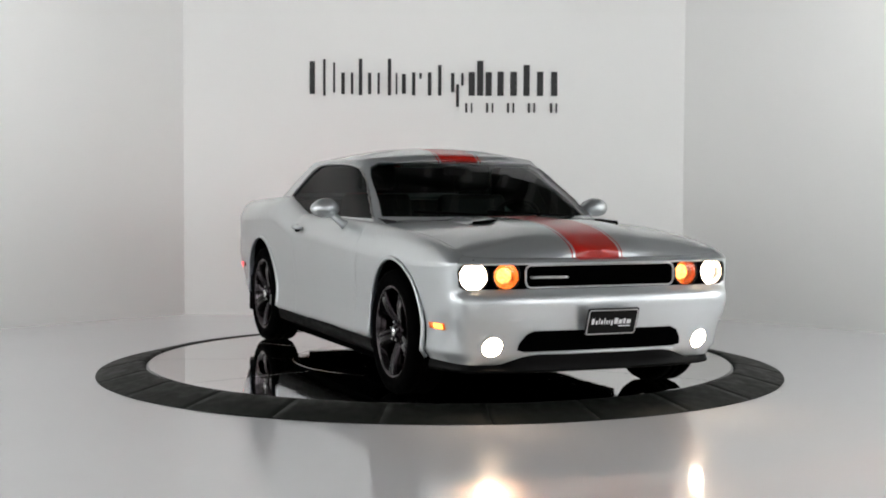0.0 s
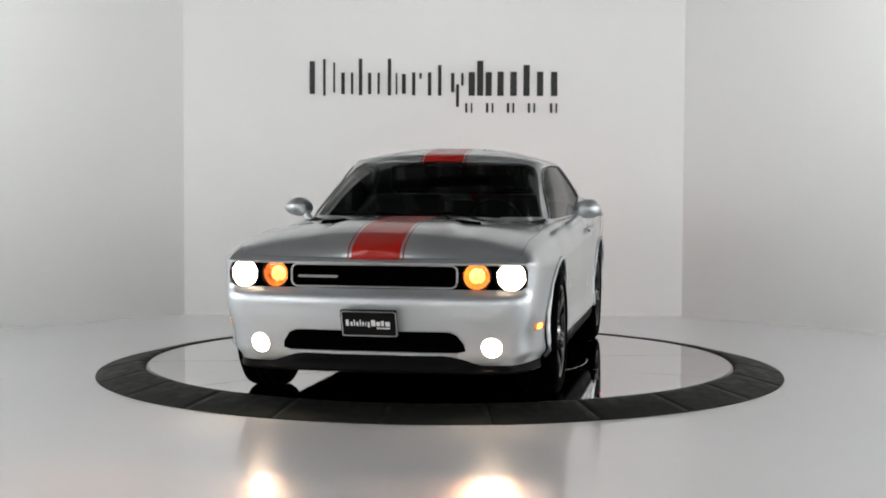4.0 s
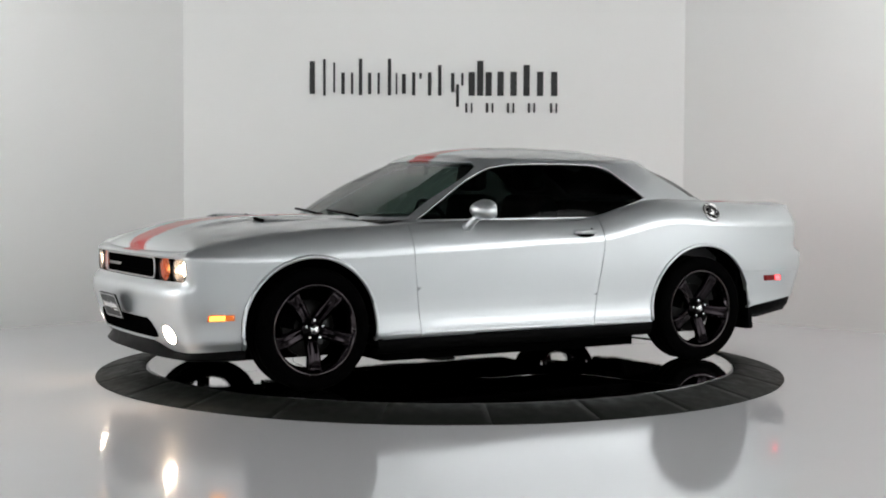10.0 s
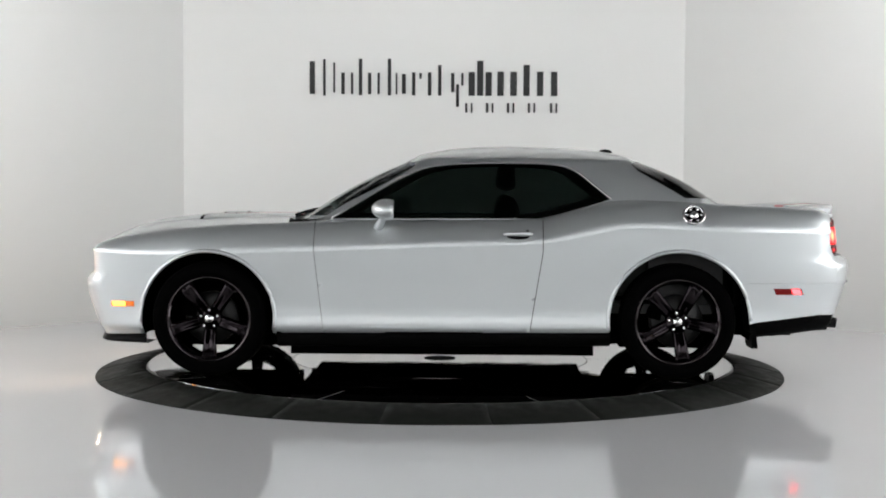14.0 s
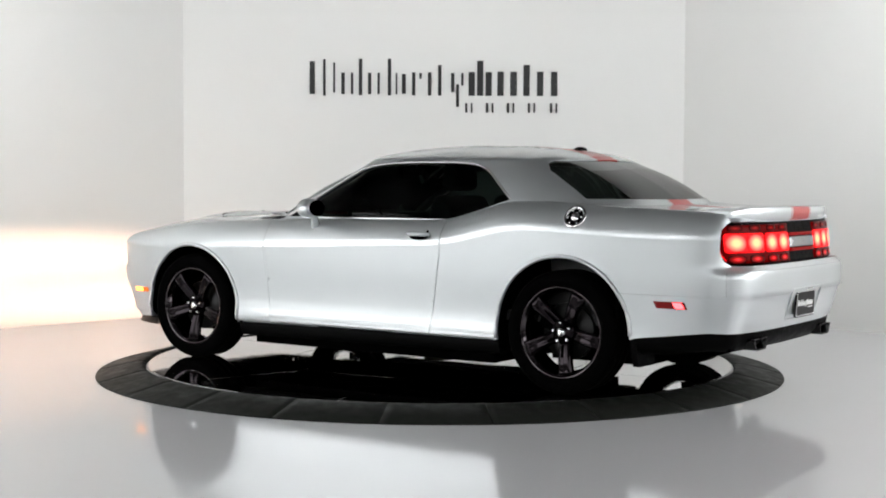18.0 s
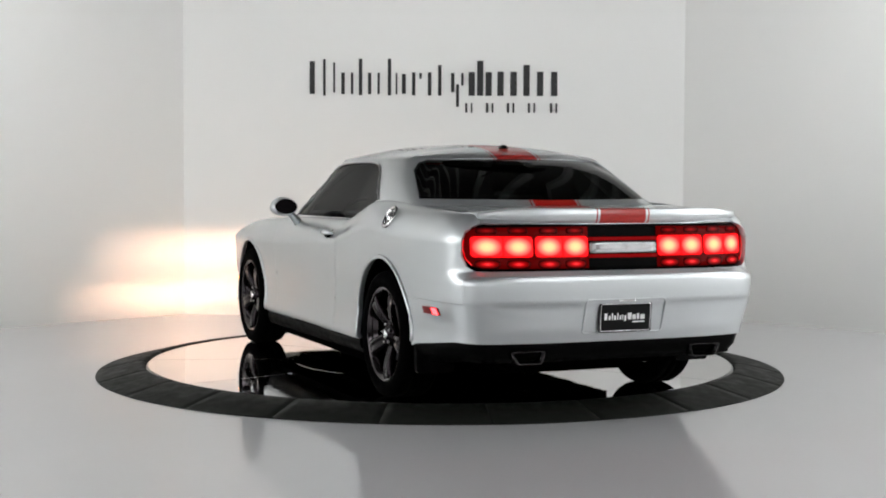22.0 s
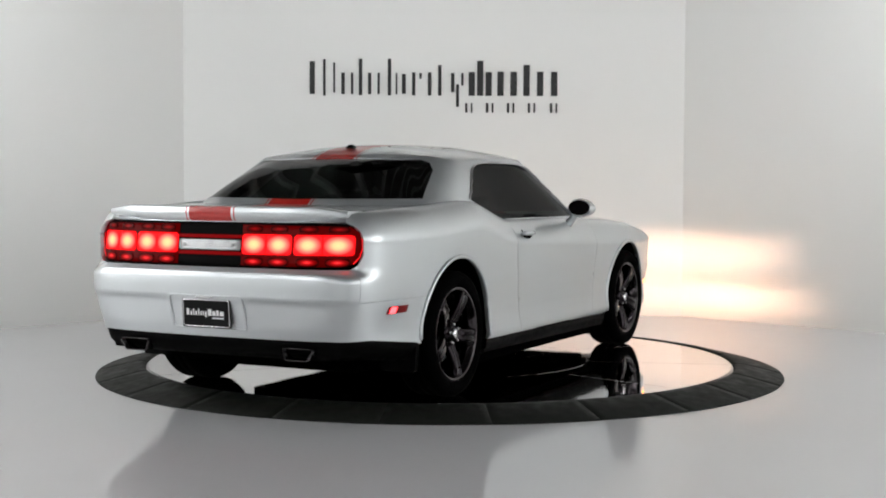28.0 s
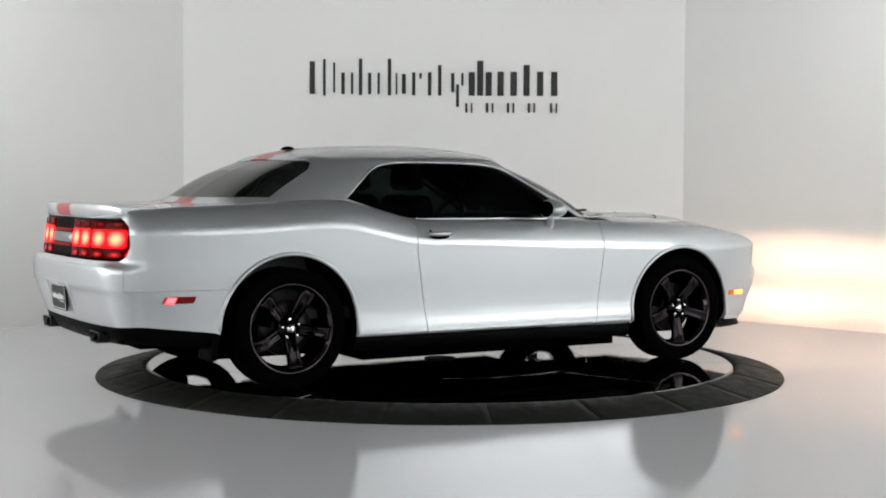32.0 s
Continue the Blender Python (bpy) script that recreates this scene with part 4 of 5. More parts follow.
    bm = outline_tube(at, [(-0.46, 0.305), (-0.2, 0.302), (0.2, 0.302), (0.46, 0.305)], 0.006, 0.008)
    part("intake_trim", bm, SILVER, car)
    bm = bmesh.new()
    rows = []
    for i in range(0, 62):
        x, y = plan[i]
        if x < AX_F + 0.40:
            break
        row = []
        zl = z_low(x)
        skin = wf[i] * nose_of(zl) + wy[i] * side_of(zl, 0.8)
        lip = -0.052 * wf[i] - 0.040 * wy[i]
        for off, z in ((skin - 0.014, zl + 0.016), (skin - 0.004, zl - 0.003), (0.5 * (skin + lip) - 0.006, 0.5 * zl + 0.111), (lip, 0.216), (lip + 0.004, 0.209), (lip - 0.003, 0.201), (lip - 0.03, 0.194), (lip - 0.20, 0.198)):
            p = plan[i] + norm[i] * off
            row.append(bm.verts.new((p[0], max(0, p[1] * (1 - tuck_front(x, z))) if i else 0, z)))
        rows.append(row)
    for p, q in zip(rows, rows[1:]):
        for k in range(7):
            bm.faces.new((p[k], q[k], q[k + 1], p[k + 1]))
    part("chin_spoiler", both(bm), CHIN, car, "black plastic chin spoiler")
    licence_plate("front_plate", front_x(0, 0.55) + 0.045, 1, 0.005, 0.476, 20)


def beam_box(parent, c, face, mat, drop, deep=0.16, tall=0.013):
    """Bulb behind a slit in a deep dark box, added unseen to shape a wide, flat beam."""
    face = Vector(face)
    face = Vector((face.x, face.y * 0.35, -math.tan(radians(drop)))).normalized()
    side = face.cross(Vector((0, 0, 1))).normalized()
    up = side.cross(face)
    bm = bmesh.new()
    b = c - face * deep
    q = [b + side * u * 0.06 + up * v * tall for u, v in ((-1, -1), (1, -1), (1, 1), (-1, 1))]
    bm.faces.new([bm.verts.new(p) for p in q])
    part("bulb", bm, mat, parent, "white-hot bulb", smooth=False)
    bm = bmesh.new()
    # emitter strips added above and below the bulb widen the beam's spill
    for low, high in ((-0.015, -tall), (tall, 0.028)):
        q = [b + side * u * 0.06 + up * v for u, v in ((-1, low), (1, low), (1, high), (-1, high))]
        bm.faces.new([bm.verts.new(p) for p in q])
    part("spill_emitter", bm, SPILL, parent, "unseen warm emitter added for beam spill", smooth=False)
    bm = bmesh.new()
    near = [c - face * (deep + 0.01) + side * u * 0.065 + up * v * 0.03 for u, v in ((-1, -1), (1, -1), (1, 1), (-1, 1))]
    far = [c + side * u * 0.062 + up * v * (tall * 0.70) for u, v in ((-1, -1), (1, -1), (1, 1), (-1, 1))]
    a, d = [bm.verts.new(p) for p in near], [bm.verts.new(p) for p in far]
    bm.faces.new(a)
    for i in range(4):
        bm.faces.new((a[i], a[(i + 1) % 4], d[(i + 1) % 4], d[i]))
    part("beam_mask", bm, DARK, parent, "unseen black box added to shape the beam", smooth=False)


def licence_plate(nm, x, s, y, z, lean):
    root = new(nm)
    root.parent = car
    root.matrix_basis = pose(x, y, z, 0, lean, 0 if s > 0 else 180)
    bm = bmesh.new()
    prism(bm, rounded(-0.154, 0.154, -0.078, 0.078, 0.012), lambda u, v, k: (k - 0.004, u, v), 0.010)
    part("plate", sharp(bm), PLATE, root, "glossy black dealer plate", smooth=False)
    bm = tube(bmesh.new(), [(0.006, u, v) for u, v in (rounded(-0.147, 0.147, -0.070, 0.070, 0.012) + rounded(-0.147, 0.147, -0.070, 0.070, 0.012)[:2])], 0.0035, 6, ends=False)
    part("plate_frame", bm, CHROME if s < 0 else STEEL, root, "thin silver plate frame")
    for u0, u1, v0, v1 in ((-0.125, -0.11, -0.012, 0.022), (-0.10, -0.09, -0.012, 0.010), (-0.082, -0.076, -0.012, 0.022), (-0.068, -0.058, -0.012, 0.010), (-0.05, -0.044, -0.012, 0.022), (-0.036, -0.028, -0.012, 0.010), (-0.02, -0.015, -0.012, 0.012), (-0.007, 0.003, -0.020, 0.010), (0.012, 0.034, -0.012, 0.022), (0.040, 0.060, -0.012, 0.012), (0.066, 0.080, -0.012, 0.018), (0.088, 0.112, -0.012, 0.012), (0.04, 0.112, -0.028, -0.021)):
        bm = box(bmesh.new(), 0.006, 0.0085, u0, u1, v0, v1)
        part("print_bar", bm, PLATE_INK, root, smooth=False)


nose()


def tail():
    at = lambda y, z, d: Vector((-2.588 + 0.158 * (abs(y) / 0.84) ** 3.6 - d + (z - 0.88) * 0.12, y, z))
    lamp_bar = new("tail_light_bar")
    lamp_bar.parent = car
    half = [(0.775, 0.774), (0.815, 0.792), (0.840, 0.828), (0.850, 0.88), (0.846, 0.94), (0.824, 0.978), (0.785, 1.002), (0.745, 1.010)]
    shape = half + [(-y, z) for y, z in half[::-1]]
    part("lamp_panel", plate_on(at, shape, 0.010, 0.06), BLACK_TRIM, lamp_bar, "black tail panel")
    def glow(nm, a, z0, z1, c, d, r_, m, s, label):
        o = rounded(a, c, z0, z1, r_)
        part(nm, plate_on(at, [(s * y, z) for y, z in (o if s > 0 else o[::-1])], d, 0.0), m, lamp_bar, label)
    for s in (-1, 1):
        sec = [(0.205, 0.786), (0.765, 0.786), (0.803, 0.802), (0.829, 0.835), (0.840, 0.885), (0.835, 0.935), (0.814, 0.970), (0.776, 0.992), (0.205, 0.997)]
        part("red_lens", plate_on(at, [(s * y, z) for y, z in (sec if s > 0 else sec[::-1])], 0.016, 0.0), TAIL_DIM, lamp_bar, "dark red tail lens")
        edge = [at(s * y, z, 0.015) for y, z in sec[2:6]]
        part("lens_edge", tube(bmesh.new(), edge, 0.004, 6), TAIL_EDGE, lamp_bar, "glowing red lens edge")
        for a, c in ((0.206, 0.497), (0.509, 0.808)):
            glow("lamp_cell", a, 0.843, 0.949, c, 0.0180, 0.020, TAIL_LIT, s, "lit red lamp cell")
            # flat plates: the falloff round each bulb and dot is painted in their emission
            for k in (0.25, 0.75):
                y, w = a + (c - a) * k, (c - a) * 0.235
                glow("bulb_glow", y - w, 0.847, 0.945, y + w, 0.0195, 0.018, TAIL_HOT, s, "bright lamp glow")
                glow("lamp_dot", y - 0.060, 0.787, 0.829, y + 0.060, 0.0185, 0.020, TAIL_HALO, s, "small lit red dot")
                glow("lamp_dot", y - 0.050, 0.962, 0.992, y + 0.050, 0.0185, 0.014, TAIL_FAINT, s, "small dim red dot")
    for z in (0.846, 0.934):
        part("red_strip", plate_on(at, rounded(-0.205, 0.205, z - 0.009, z + 0.009, 0.004), 0.0175, 0.0), TAIL_STRIP, lamp_bar, "thin dim red strip")
    part("badge_strip", plate_on(at, rounded(-0.195, 0.195, 0.862, 0.918, 0.012), 0.022, 0.0), BADGE, lamp_bar, "brushed chrome strip")
    part("badge_bar", plate_on(at, rounded(-0.165, 0.165, 0.880, 0.900, 0.008), 0.025, 0.0), BADGE, lamp_bar, "grey maker's badge as a plain bar")
    # lip spoiler on the trunk lid
    bm = bmesh.new()
    rows = []
    for y in [0, 0.135, 0.1351, 0.149, 0.1491, 0.157, 0.1571] + list(np.linspace(0.2, 0.77, 16)):
        bow = -0.022 + 0.128 * (y / 0.77) ** 2.8
        thin = 1 - 0.55 * max(0, (y - 0.6) / 0.17)
        rows.append([bm.verts.new((x + bow, y, 1.052 + (z - 1.052) * thin)) for x, z in ((-2.30, 1.060), (-2.30, 1.080), (-2.40, 1.087), (-2.50, 1.092), (-2.560, 1.093), (-2.578, 1.086), (-2.584, 1.065), (-2.578, 1.030), (-2.562, 1.014), (-2.42, 1.020))])
    for i, (p, q) in enumerate(zip(rows, rows[1:])):
        for k in range(10):
            f = bm.faces.new((p[k], q[k], q[(k + 1) % 10], p[(k + 1) % 10]))
            y = (p[0].co.y + q[0].co.y) / 2
            f.material_index = 1 if y < 0.135 or 0.149 < y < 0.157 else 0
    bm.faces.new(rows[-1])
    part("lip_spoiler", sharp(both(bm), 40), [SILVER, RED], car, "silver lip spoiler with a red stripe")
    # panel between lamps and spoiler
    low = lambda y, z, d: Vector((rear_x(y, z) - d, y, z))
    part("tail_skin", plate_on(at, [(-0.74, 1.003), (0.74, 1.003), (0.70, 1.05), (-0.70, 1.05)], 0.006, 0.10), SILVER, car)
    # number plate recess
    bm = outline_tube(low, rounded(-0.235, 0.235, 0.445, 0.622, 0.02), 0.006, -0.001)
    part("plate_recess", bm, SILVER, car)
    part("plate_lamp", plate_on(low, rounded(-0.05, 0.05, 0.612, 0.621, 0.004), 0.012, 0.0), CHROME, car, "small plate lamp")
    licence_plate("rear_plate", rear_x(0, 0.51) - 0.014, -1, 0.0, 0.528, 4)
    for s in (-1, 1):
        bm = sheet_on(lambda y, z: low(y, z, 0.006), [s * k for k in np.linspace(0.27, 0.72, 12)], [0.600, 0.606, 0.612])
        part("bumper_crease", bm, SILVER, car)
    # black valance with two exhaust tips
    bm = bmesh.new()
    rows = []
    for i in range(199, 120, -1):
        x, y = plan[i]
        if x > -1.98:
            break
        zb = z_low(x)
        row = []
        skin = wr[i] * tail_of(zb) + wy[i] * side_of(zb, 0.9)
        for off, dz in ((-0.016, 0.014), (-0.005, -0.008), (-0.022, -0.06), (-0.065, -0.105 if x < -2.1 else -0.10), (-0.24, -0.11)):
            p = plan[i] + norm[i] * (skin + off)
            tuck = 1 - 0.080 * min(1.0, max(0.0, (-x - 1.75) / 0.85)) ** 2
            row.append(bm.verts.new((p[0], 0 if i == 199 else max(0, p[1] * tuck), zb + dz)))
        rows.append(row)
    for p, q in zip(rows, rows[1:]):
        for k in range(4):
            bm.faces.new((p[k], q[k], q[k + 1], p[k + 1]))
    part("rear_valance", both(bm), BLACK_TRIM, car, "black plastic rear valance")
    for s in (-1, 1):
        bm = bmesh.new()
        o = [(0.445, 0.345), (0.605, 0.345), (0.612, 0.335), (0.585, 0.285), (0.575, 0.280), (0.465, 0.280), (0.455, 0.285), (0.440, 0.335)]
        rings = []
        for x, k in ((-2.33, 0.92), (-2.550, 1.0), (-2.572, 0.97), (-2.572, 0.86), (-2.54, 0.82), (-2.37, 0.80)):
            rings.append([bm.verts.new((x, s * (0.525 + (y - 0.525) * k * 1.12), 0.330 + (z - 0.313) * k)) for y, z in o])
        for p, q in zip(rings, rings[1:]):
            for i in range(8):
                bm.faces.new((p[i], p[(i + 1) % 8], q[(i + 1) % 8], q[i]))
        bm.faces.new(rings[-1])
        tip = part("exhaust_tip", sharp(bm, 40), GLOSS_BLACK, car, "black rectangular exhaust tip")
        rim = [(-2.571, s * (0.525 + (y - 0.525) * 1.10), 0.330 + (z - 0.313) * 0.98) for y, z in o]
        part("tip_rim", tube(bmesh.new(), rim + rim[:2], 0.0030, 6, ends=False), RIM_CHROME, tip, "thin dark metal rim")


tail()


def trim():
    for s in (-1, 1):
        # sill
        bm = bmesh.new()
        rows = []
        for x in np.linspace(AX_F - 0.43, AX_R + 0.42, 24):
            i = 40 + int(np.argmin(np.abs(plan[40:160, 0] - x)))
            y = plan[i, 1]
            zb = z_low(x)
            rows.append([bm.verts.new((x, s * (y + o), z)) for o, z in ((-0.05, zb + 0.006), (-0.018, zb), (-0.022, zb - 0.04), (-0.04, zb - 0.082), (-0.07, zb - 0.09), (-0.2, zb - 0.07))])
        for p, q in zip(rows, rows[1:]):
            for k in range(5):
                bm.faces.new((p[k], q[k], q[k + 1], p[k + 1]))
        part("side_sill", sharp(bm, 40), BLACK_TRIM, car, "black plastic side sill")
        # mud flaps
        for x, w, z0, z1, y1 in ((AX_F - 0.445, 0.030, 0.235, 0.355, 0.905), (AX_R - 0.462, 0.036, 0.195, 0.490, 0.915)):
            bm = bmesh.new()
            prism(bm, rounded(0.70, y1, z0, z1, 0.02), lambda u, v, k: (x + k - (v - z1) * -0.12, s * u, v), w)
            part("mud_flap", sharp(bm), BLACK_TRIM, car, "black rubber mud flap", smooth=False)
        # side markers
        for nm, x, z, w, h, m in (("front_marker", 1.985, 0.448, 0.075, 0.017, MARKER_AMBER), ("rear_marker", -2.20, 0.553, 0.095, 0.019, MARKER_RED)):
            i = 20 + int(np.argmin(np.abs(plan[20:180, 0] - x)))
            def at(u, v, d, x=x):
                k = float(np.interp(x + u, plan[20:180, 0][::-1], np.arange(20, 180)[::-1]))
                i = int(k)
                p, q = shell_xy(i, v, z_crease(x)), shell_xy(i + 1, v, z_crease(x))
                return Vector((x + u, s * (p[1] + (q[1] - p[1]) * (k - i) + d), v))
            k = 0.016 if x < 0 else 0.0
            slant = lambda u0, u1, e: [(u1 - k, z - h + e), (u1, z + h - e), (u0 + k, z + h - e), (u0, z - h + e)]
            mark = new(nm)
            mark.parent = car
            part("marker_lens", plate_on(at, slant(-w, w, 0.0), 0.008, 0.004), m, mark, "lit amber side marker" if x > 0 else "lit red side marker")
            u0, u1 = (-0.02, w - 0.008) if x > 0 else (-w + 0.012, -0.015)
            part("bulb_glow", plate_on(at, slant(u0, u1, 0.003), 0.0105, 0.0), MARKER_BULB if x > 0 else MARKER_RED_BULB, mark, "bright half where the bulb sits")
        # door handle in its cup
        h = new("door_handle")
        h.parent = car
        yb = 0.932
        # flat disc on the door: the shade of the recess painted black
        bm = disc(bmesh.new(), (-0.52, s * 0.9340, 0.889), (0, s, 0.36), 0.070, 28, 0.28, 0.001)
        part("cup_shade", bm, DARK, h, "flat black disc for the shade in the handle recess")
        bm = tube(bmesh.new(), [(-0.43, s * (yb - 0.004), 0.903), (-0.46, s * (yb + 0.018), 0.906), (-0.52, s * (yb + 0.026), 0.907), (-0.58, s * (yb + 0.018), 0.906), (-0.605, s * (yb - 0.004), 0.903)], [0.008, 0.015, 0.016, 0.015, 0.008], 10)
        part("grip", bm, SILVER, h, "silver pull handle")
        part("key_lock", disc(bmesh.new(), (-0.578, s * 0.921, 0.921), (0, s, 0.5), 0.010, 14, 1.0, 0.003), BLACK_TRIM, h, "small black key lock")
        # mirror
        m = new("door_mirror")
        m.parent = car
        bm = bmesh.new()
        bmesh.ops.create_uvsphere(bm, u_segments=28, v_segments=18, radius=1.0)
        for v in bm.verts:
            c = v.co.copy()
            f = 1 + 0.12 * c.x
            v.co = Vector((0.30 + max(-0.048, 0.092 * c.x), s * (0.985 + 0.095 * c.y * (1.0 - 0.12 * c.z)), 1.056 + 0.064 * c.z * (1 + 0.12 * c.y * s)))
        part("mirror_cap", sharp(bm, 50), SILVER, m, "silver mirror housing")
        bm = disc(bmesh.new(), (0.2475, s * 0.985, 1.056), (-1, 0, 0), 0.078, 28, 0.66)
        # black chrome here paints in the glass's dark reflection
        part("mirror_glass", bm, DARK_CHROME, m, "mirror glass, darkened for the dark room it reflects", smooth=False)
        bm = tube(bmesh.new(), [(0.36, s * 0.855, 0.935), (0.345, s * 0.89, 0.965), (0.32, s * 0.93, 1.005), (0.31, s * 0.955, 1.03)], [0.034, 0.026, 0.024, 0.028], 12)
        part("mirror_arm", bm, SILVER, m, "silver mirror arm")
        # hood scoop
        sc = new("hood_scoop")
        sc.parent = car
        bm = bmesh.new()
        hood_z = lambda x, y: z_top(x) + float(np.interp(y, [0.3, 0.36, 0.445, 0.58, 0.7], [0.010, 0.002, -0.012, -0.020, -0.031]))
        rows = []
        for x, k, hgt in ((1.12, 0.75, 0.001), (1.24, 0.9, 0.004), (1.36, 1.0, 0.008), (1.48, 1.0, 0.012), (1.55, 1.0, 0.013), (1.556, 0.98, 0.009)):
            rows.append([bm.verts.new((x - 0.012 * abs(u), s * (0.40 + 0.098 * k * u), hood_z(x, 0.40 + 0.098 * k * u) - 0.003 + (hgt + 0.003) * (1 - abs(u) ** 4))) for u in np.linspace(-1, 1, 17)])
        for p, q in zip(rows, rows[1:]):
            for k in range(16):
                bm.faces.new((p[k], q[k], q[k + 1], p[k + 1]))
        part("scoop_shell", bm, SILVER, sc)
        # black slab instead of a hollow: it stands for the opening's inner shade
        bm = bmesh.new()
        zc = hood_z(1.55, 0.40)
        prism(bm, rounded(s * 0.40 - 0.074, s * 0.40 + 0.074, zc - 0.010, zc + 0.010, 0.007), lambda u, v, k: (1.552 + k - (v - zc) * 0.5, u, v - (u * s - 0.40) * 0.09), 0.014)
        part("mouth_shade", bm, DARK, sc, "black slab for the shade in the scoop opening", smooth=False)
        # wiper and washer jet
        bm = tube(bmesh.new(), [(0.93, s * 0.25 + 0.25, 1.01), (0.90, s * 0.25 - 0.05, 1.028), (0.86, s * 0.25 - 0.33, 1.04)], 0.008, 6)
        part("wiper", bm, BLACK_TRIM, car, "black wiper arm")
        part("washer_jet", disc(bmesh.new(), (1.37, s * 0.25, z_top(1.37) + 0.006), (0.2, 0, 1), 0.013, 14, 1.0, 0.010), BLACK_TRIM, car, "small black washer jet")
    # cowl
    bm = sheet_on(lambda y, x: Vector((x - 0.09 * (y / 0.78) ** 2, y, 0.982 + 0.01 * (1 - (y / 0.78) ** 2))), np.linspace(-0.78, 0.78, 21), [0.99, 0.95, 0.90, 0.84])
    part("cowl", bm, BLACK_TRIM, car, "black cowl under the windshield")
    # fuel cap
    cap = new("fuel_cap")
    cap.parent = car
    c = Vector((-1.608, 0.921, 1.028))
    ax_ = Vector((0, 0.86, 0.5)).normalized()
    u = Vector((1, 0, 0))
    w = ax_.cross(u)
    bm = bmesh.new()
    tube(bm, [c + (u * math.cos(a) + w * math.sin(a)) * 0.062 for a in np.linspace(0, 2 * math.pi, 29)], 0.011, 8, ends=False)
    part("cap_ring", bm, CHROME, cap, "chrome ring")
    part("cap_disc", disc(bmesh.new(), c, ax_, 0.058, 28, 1.0, 0.004), DARK_CHROME, cap, "dark round filler door")
    part("cap_boss", disc(bmesh.new(), c + ax_ * 0.004, ax_, 0.026, 20, 1.0, 0.012), CHROME, cap, "chrome centre boss")
    for k in range(6):
        a = 2 * math.pi * k / 6
        part("cap_bolt", disc(bmesh.new(), c + ax_ * 0.005 + (u * math.cos(a) + w * math.sin(a)) * 0.043, ax_, 0.007, 10, 1.0, 0.004), CHROME, cap, "small bolt head")
    # roof antenna
    bm = bmesh.new()
    bmesh.ops.create_uvsphere(bm, u_segments=20, v_segments=12, radius=1.0)
    for v in bm.verts:
        v.co = Vector((-1.13 + 0.052 * v.co.x, 0.026 * v.co.y, 1.431 + 0.026 * max(0, v.co.z)))
    part("roof_antenna", bm, GLOSS_BLACK, car, "small black roof antenna")


trim()


def underbody():
    for nm, q in (
        ("floor_pan", (-2.30, 2.10, -0.52, 0.52, 0.24, 0.40)),
        ("floor_pan", (-1.00, 0.92, -0.82, 0.82, 0.132, 0.396)),
        ("transmission_tunnel", (-0.95, 0.90, -0.30, 0.30, 0.118, 0.238)),
        ("front_subframe", (1.00, 1.80, -0.42, 0.42, 0.138, 0.25)),
        ("rear_subframe", (-1.85, -1.20, -0.46, 0.46, 0.145, 0.26)),
        ("frame_rail", (-0.90, 0.86, 0.48, 0.58, 0.122, 0.22)),
        ("frame_rail", (-0.90, 0.86, -0.58, -0.48, 0.122, 0.22)),
        ("rear_beam", (-2.48, -1.98, -0.74, 0.74, 0.30, 0.52)),
        ("front_beam", (1.86, 2.12, -0.50, 0.50, 0.26, 0.60)),
    ):
        part(nm, box(bmesh.new(), *q), DARK, car, "black underbody", smooth=False)
    for x in (AX_F, AX_R):
        bm = tube(bmesh.new(), [(x, -0.74, 0.33), (x, 0, 0.30), (x, 0.74, 0.33)], 0.045, 10)
        part("axle", bm, DARK, car)
    bm = tube(bmesh.new(), [(0.8, 0.2, 0.165), (-0.6, 0.36, 0.165), (-1.1, 0.42, 0.19), (-1.9, 0.52, 0.30), (-2.4, 0.525, 0.31)], 0.035, 10)
    part("exhaust_pipe", both(bm), DARK, car, "black exhaust pipe")
    # inner skins that close the engine bay, boot and doors from inside
    part("engine_bay", box(bmesh.new(), 0.98, 2.02, -0.70, 0.70, 0.40, 0.78), DARK, car, "black inner structure", smooth=False)
    part("boot_box", box(bmesh.new(), -2.40, -1.75, -0.70, 0.70, 0.45, 0.98), DARK, car, "black inner structure", smooth=False)
    # sheet added to keep the tail lamps' red light out of the cabin
    bm = bmesh.new()
    prism(bm, [(-0.90, 0.46), (0.90, 0.46), (0.90, 1.0), (0.87, 1.055), (0.80, 1.08), (-0.80, 1.08), (-0.87, 1.055), (-0.90, 1.0)], lambda u, v, k: (-1.88 + k, u, v), 0.02)
    part("boot_light_stop", bm, DARK, car, "black sheet added behind the rear seat to stop tail light", smooth=False)
    # dark strips added behind the door gaps so that no light shows through
    for s in (-1, 1):
        for x in (0.735, -0.64):
            part("gap_backing", box(bmesh.new(), x - 0.09, x + 0.09, s * 0.886 - 0.010, s * 0.886 + 0.010, 0.262, 0.79), DARK, car, "black strip added behind the door gap to block light", smooth=False)
    # door and quarter inner panels
    for s in (-1, 1):
        for nm, q in (("door_lining", (-1.05, 0.98, s * 0.86 - 0.02, s * 0.86 + 0.02, 0.30, 0.79)), ("door_lining", (-1.09, 0.90, s * 0.785 - 0.015, s * 0.785 + 0.015, 0.795, 0.965)), ("quarter_lining", (-1.85, -1.10, s * 0.76 - 0.02, s * 0.76 + 0.02, 0.80, 1.06))):
            part(nm, box(bmesh.new(), *q), CABIN, car, "black inner lining", smooth=False)


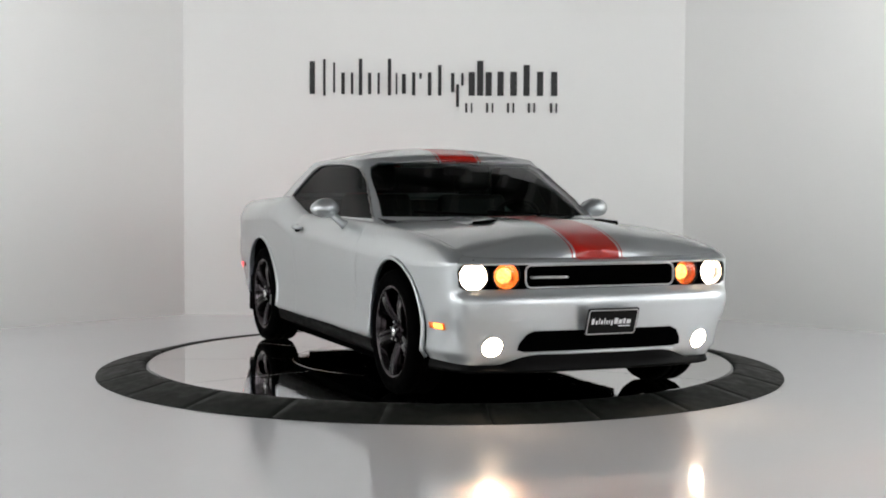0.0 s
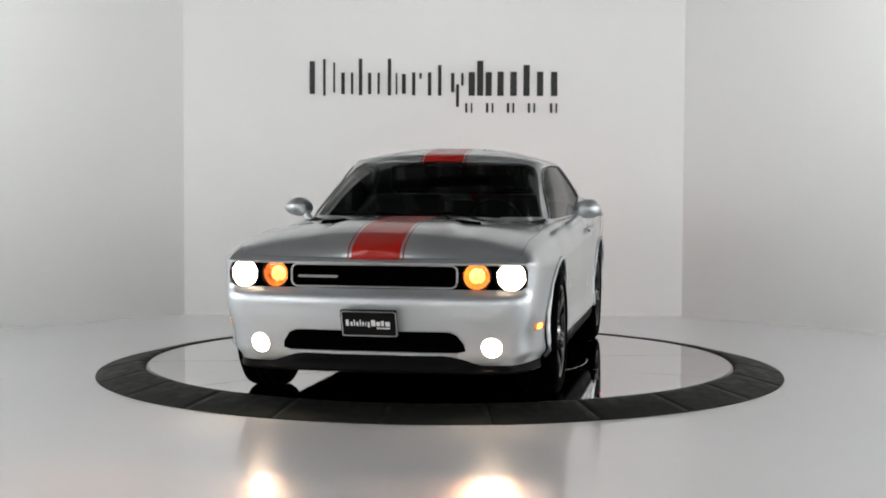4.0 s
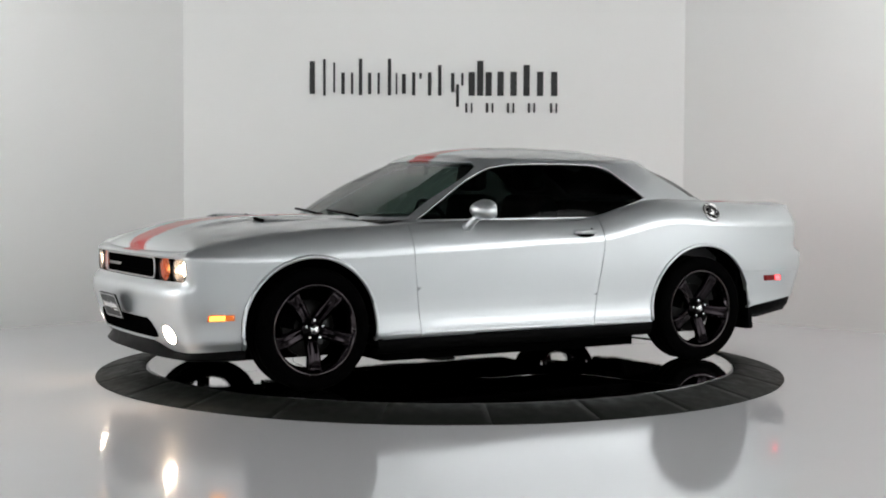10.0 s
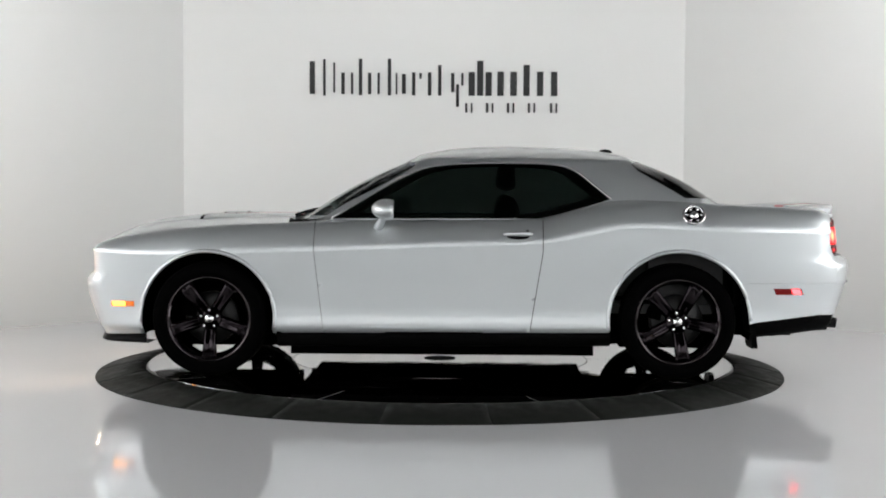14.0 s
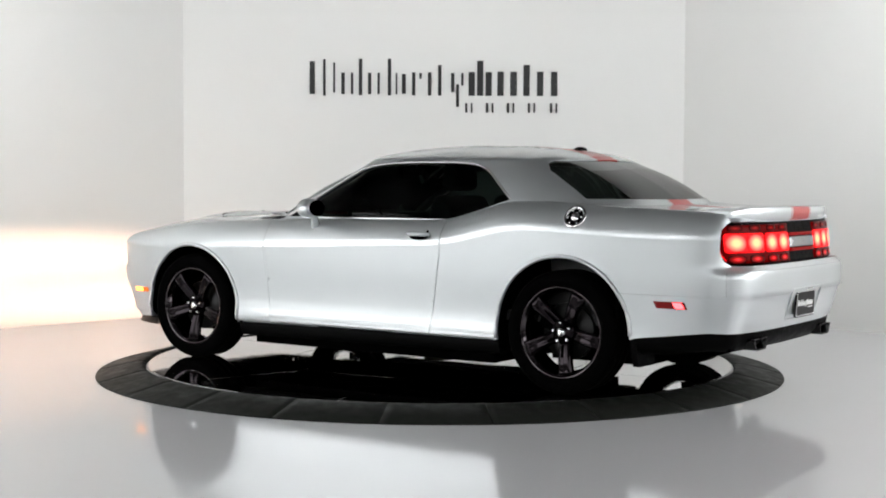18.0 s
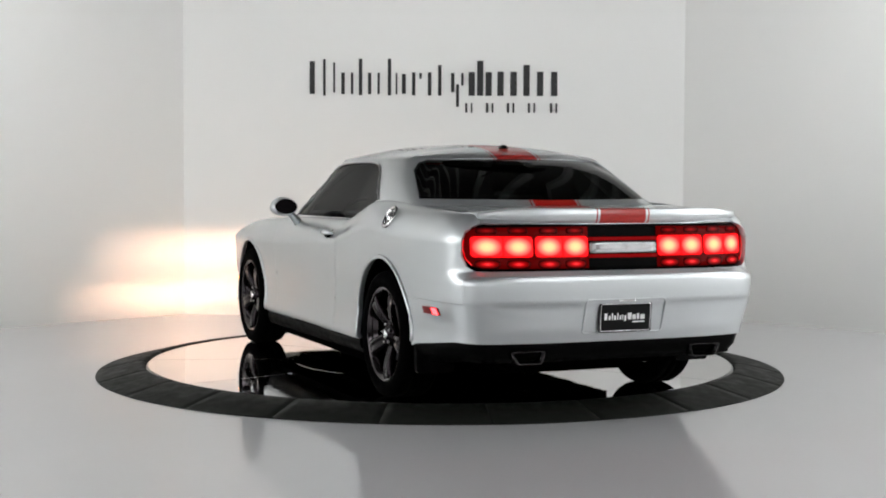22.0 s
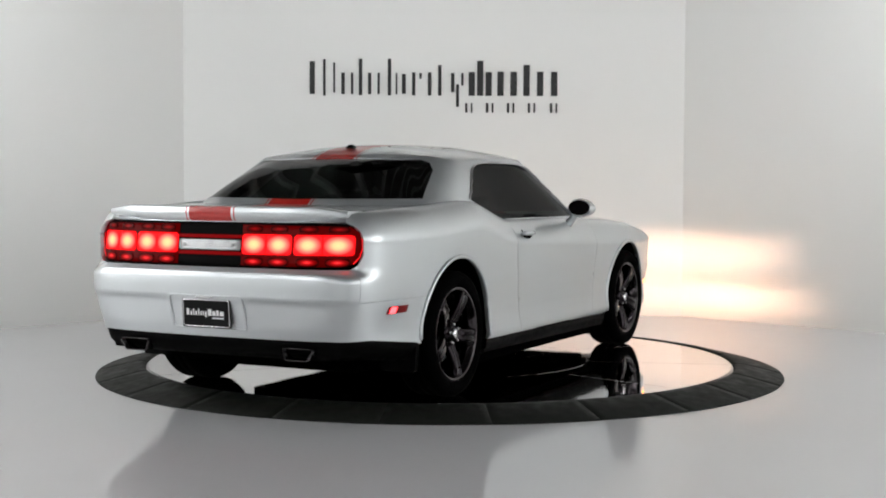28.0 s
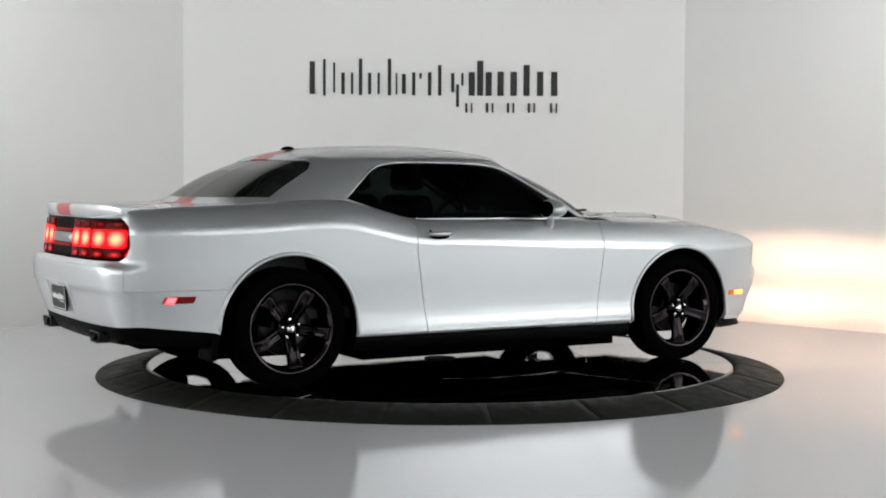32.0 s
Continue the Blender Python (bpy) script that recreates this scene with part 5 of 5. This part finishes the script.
def cabin():
    bm = bmesh.new()
    box(bm, -1.75, 0.95, -0.80, 0.80, 0.40, 0.46)
    box(bm, -1.82, -1.35, -0.74, 0.74, 0.46, 1.085)
    part("cabin_floor", bm, CABIN, car, "black cabin floor and parcel shelf", smooth=False)
    bm = sheet_on(lambda y, t: Vector((0.92 - 0.42 * t - 0.06 * (y / 0.76) ** 2, y, 0.965 + 0.035 * math.sin(t * 3) - 0.25 * max(0, t - 0.85) / 0.15)), np.linspace(-0.76, 0.76, 15), list(np.linspace(0, 1, 12)))
    part("dashboard", bm, CABIN, car, "black dashboard")
    for s in (-1, 1):
        seat = new("seat")
        seat.parent = car
        for nm, o in (("seat_cushion", [(-0.28, 0.0), (0.25, 0.02), (0.28, 0.10), (0.22, 0.14), (-0.26, 0.08)]), ("backrest", [(-0.28, 0.06), (-0.16, 0.06), (-0.27, 0.62), (-0.31, 0.66), (-0.38, 0.64), (-0.42, 0.55)]), ("head_rest", [(-0.33, 0.68), (-0.26, 0.70), (-0.28, 0.86), (-0.33, 0.89), (-0.38, 0.86), (-0.39, 0.70)])):
            w = 0.25 if nm != "head_rest" else 0.13
            bm = bmesh.new()
            prism(bm, o, lambda u, v, k: (u - 0.12, s * 0.37 - w + k, 0.50 + v * 0.98), 2 * w)
            soft(part(nm, bm, CABIN, seat, "black seat upholstery", smooth=False), 0.03, 3)
    bench = bmesh.new()
    prism(bench, [(-1.35, 0.48), (-0.92, 0.52), (-0.92, 0.66), (-1.25, 0.64), (-1.40, 1.06), (-1.52, 1.06)], lambda u, v, k: (u, -0.62 + k, v), 1.24)
    soft(part("rear_bench", bench, CABIN, car, "black rear bench", smooth=False), 0.03, 3)
    wheel_ = new("steering_wheel")
    wheel_.parent = car
    wheel_.matrix_basis = pose(0.30, 0.37, 0.94, 0, -65, 0)
    bm = bmesh.new()
    tube(bm, [(0.185 * math.cos(a), 0.185 * math.sin(a), 0) for a in np.linspace(0, 2 * math.pi, 33)], 0.014, 8, ends=False)
    part("wheel_rim", bm, CABIN, wheel_, "black steering wheel rim")
    bm = bmesh.new()
    box(bm, -0.05, 0.05, -0.18, 0.18, -0.015, 0.02)
    part("wheel_hub", bm, CABIN, wheel_, smooth=False)
    bm = bmesh.new()
    prism(bm, rounded(-0.12, 0.12, 1.275, 1.335, 0.025), lambda u, v, k: (0.20 + k, u, v), 0.03)
    part("rear_view_mirror", bm, CABIN, car, "black rear-view mirror", smooth=False)


underbody()
cabin()
tagged(car, "silver two-door coupe with red centre stripe, lamps lit, on the turntable", "car")


# ---- what turns: the disc, and the car on it ----
def heading(t):
    return -89.236 - 8.1708 * (t - 2.65) - 0.618 * ((t - 16) / 16) ** 2


def motions():
    times = [float(k) for k in range(33)]
    walk(platter, [(t, pose(0, 0, 0, 0, 0, heading(t))) for t in times])
    walk(car, [(t, pose(0, 0, DISC, 0, 0, heading(t)) @ pose(0, 0.0544, 0)) for t in times])


motions()
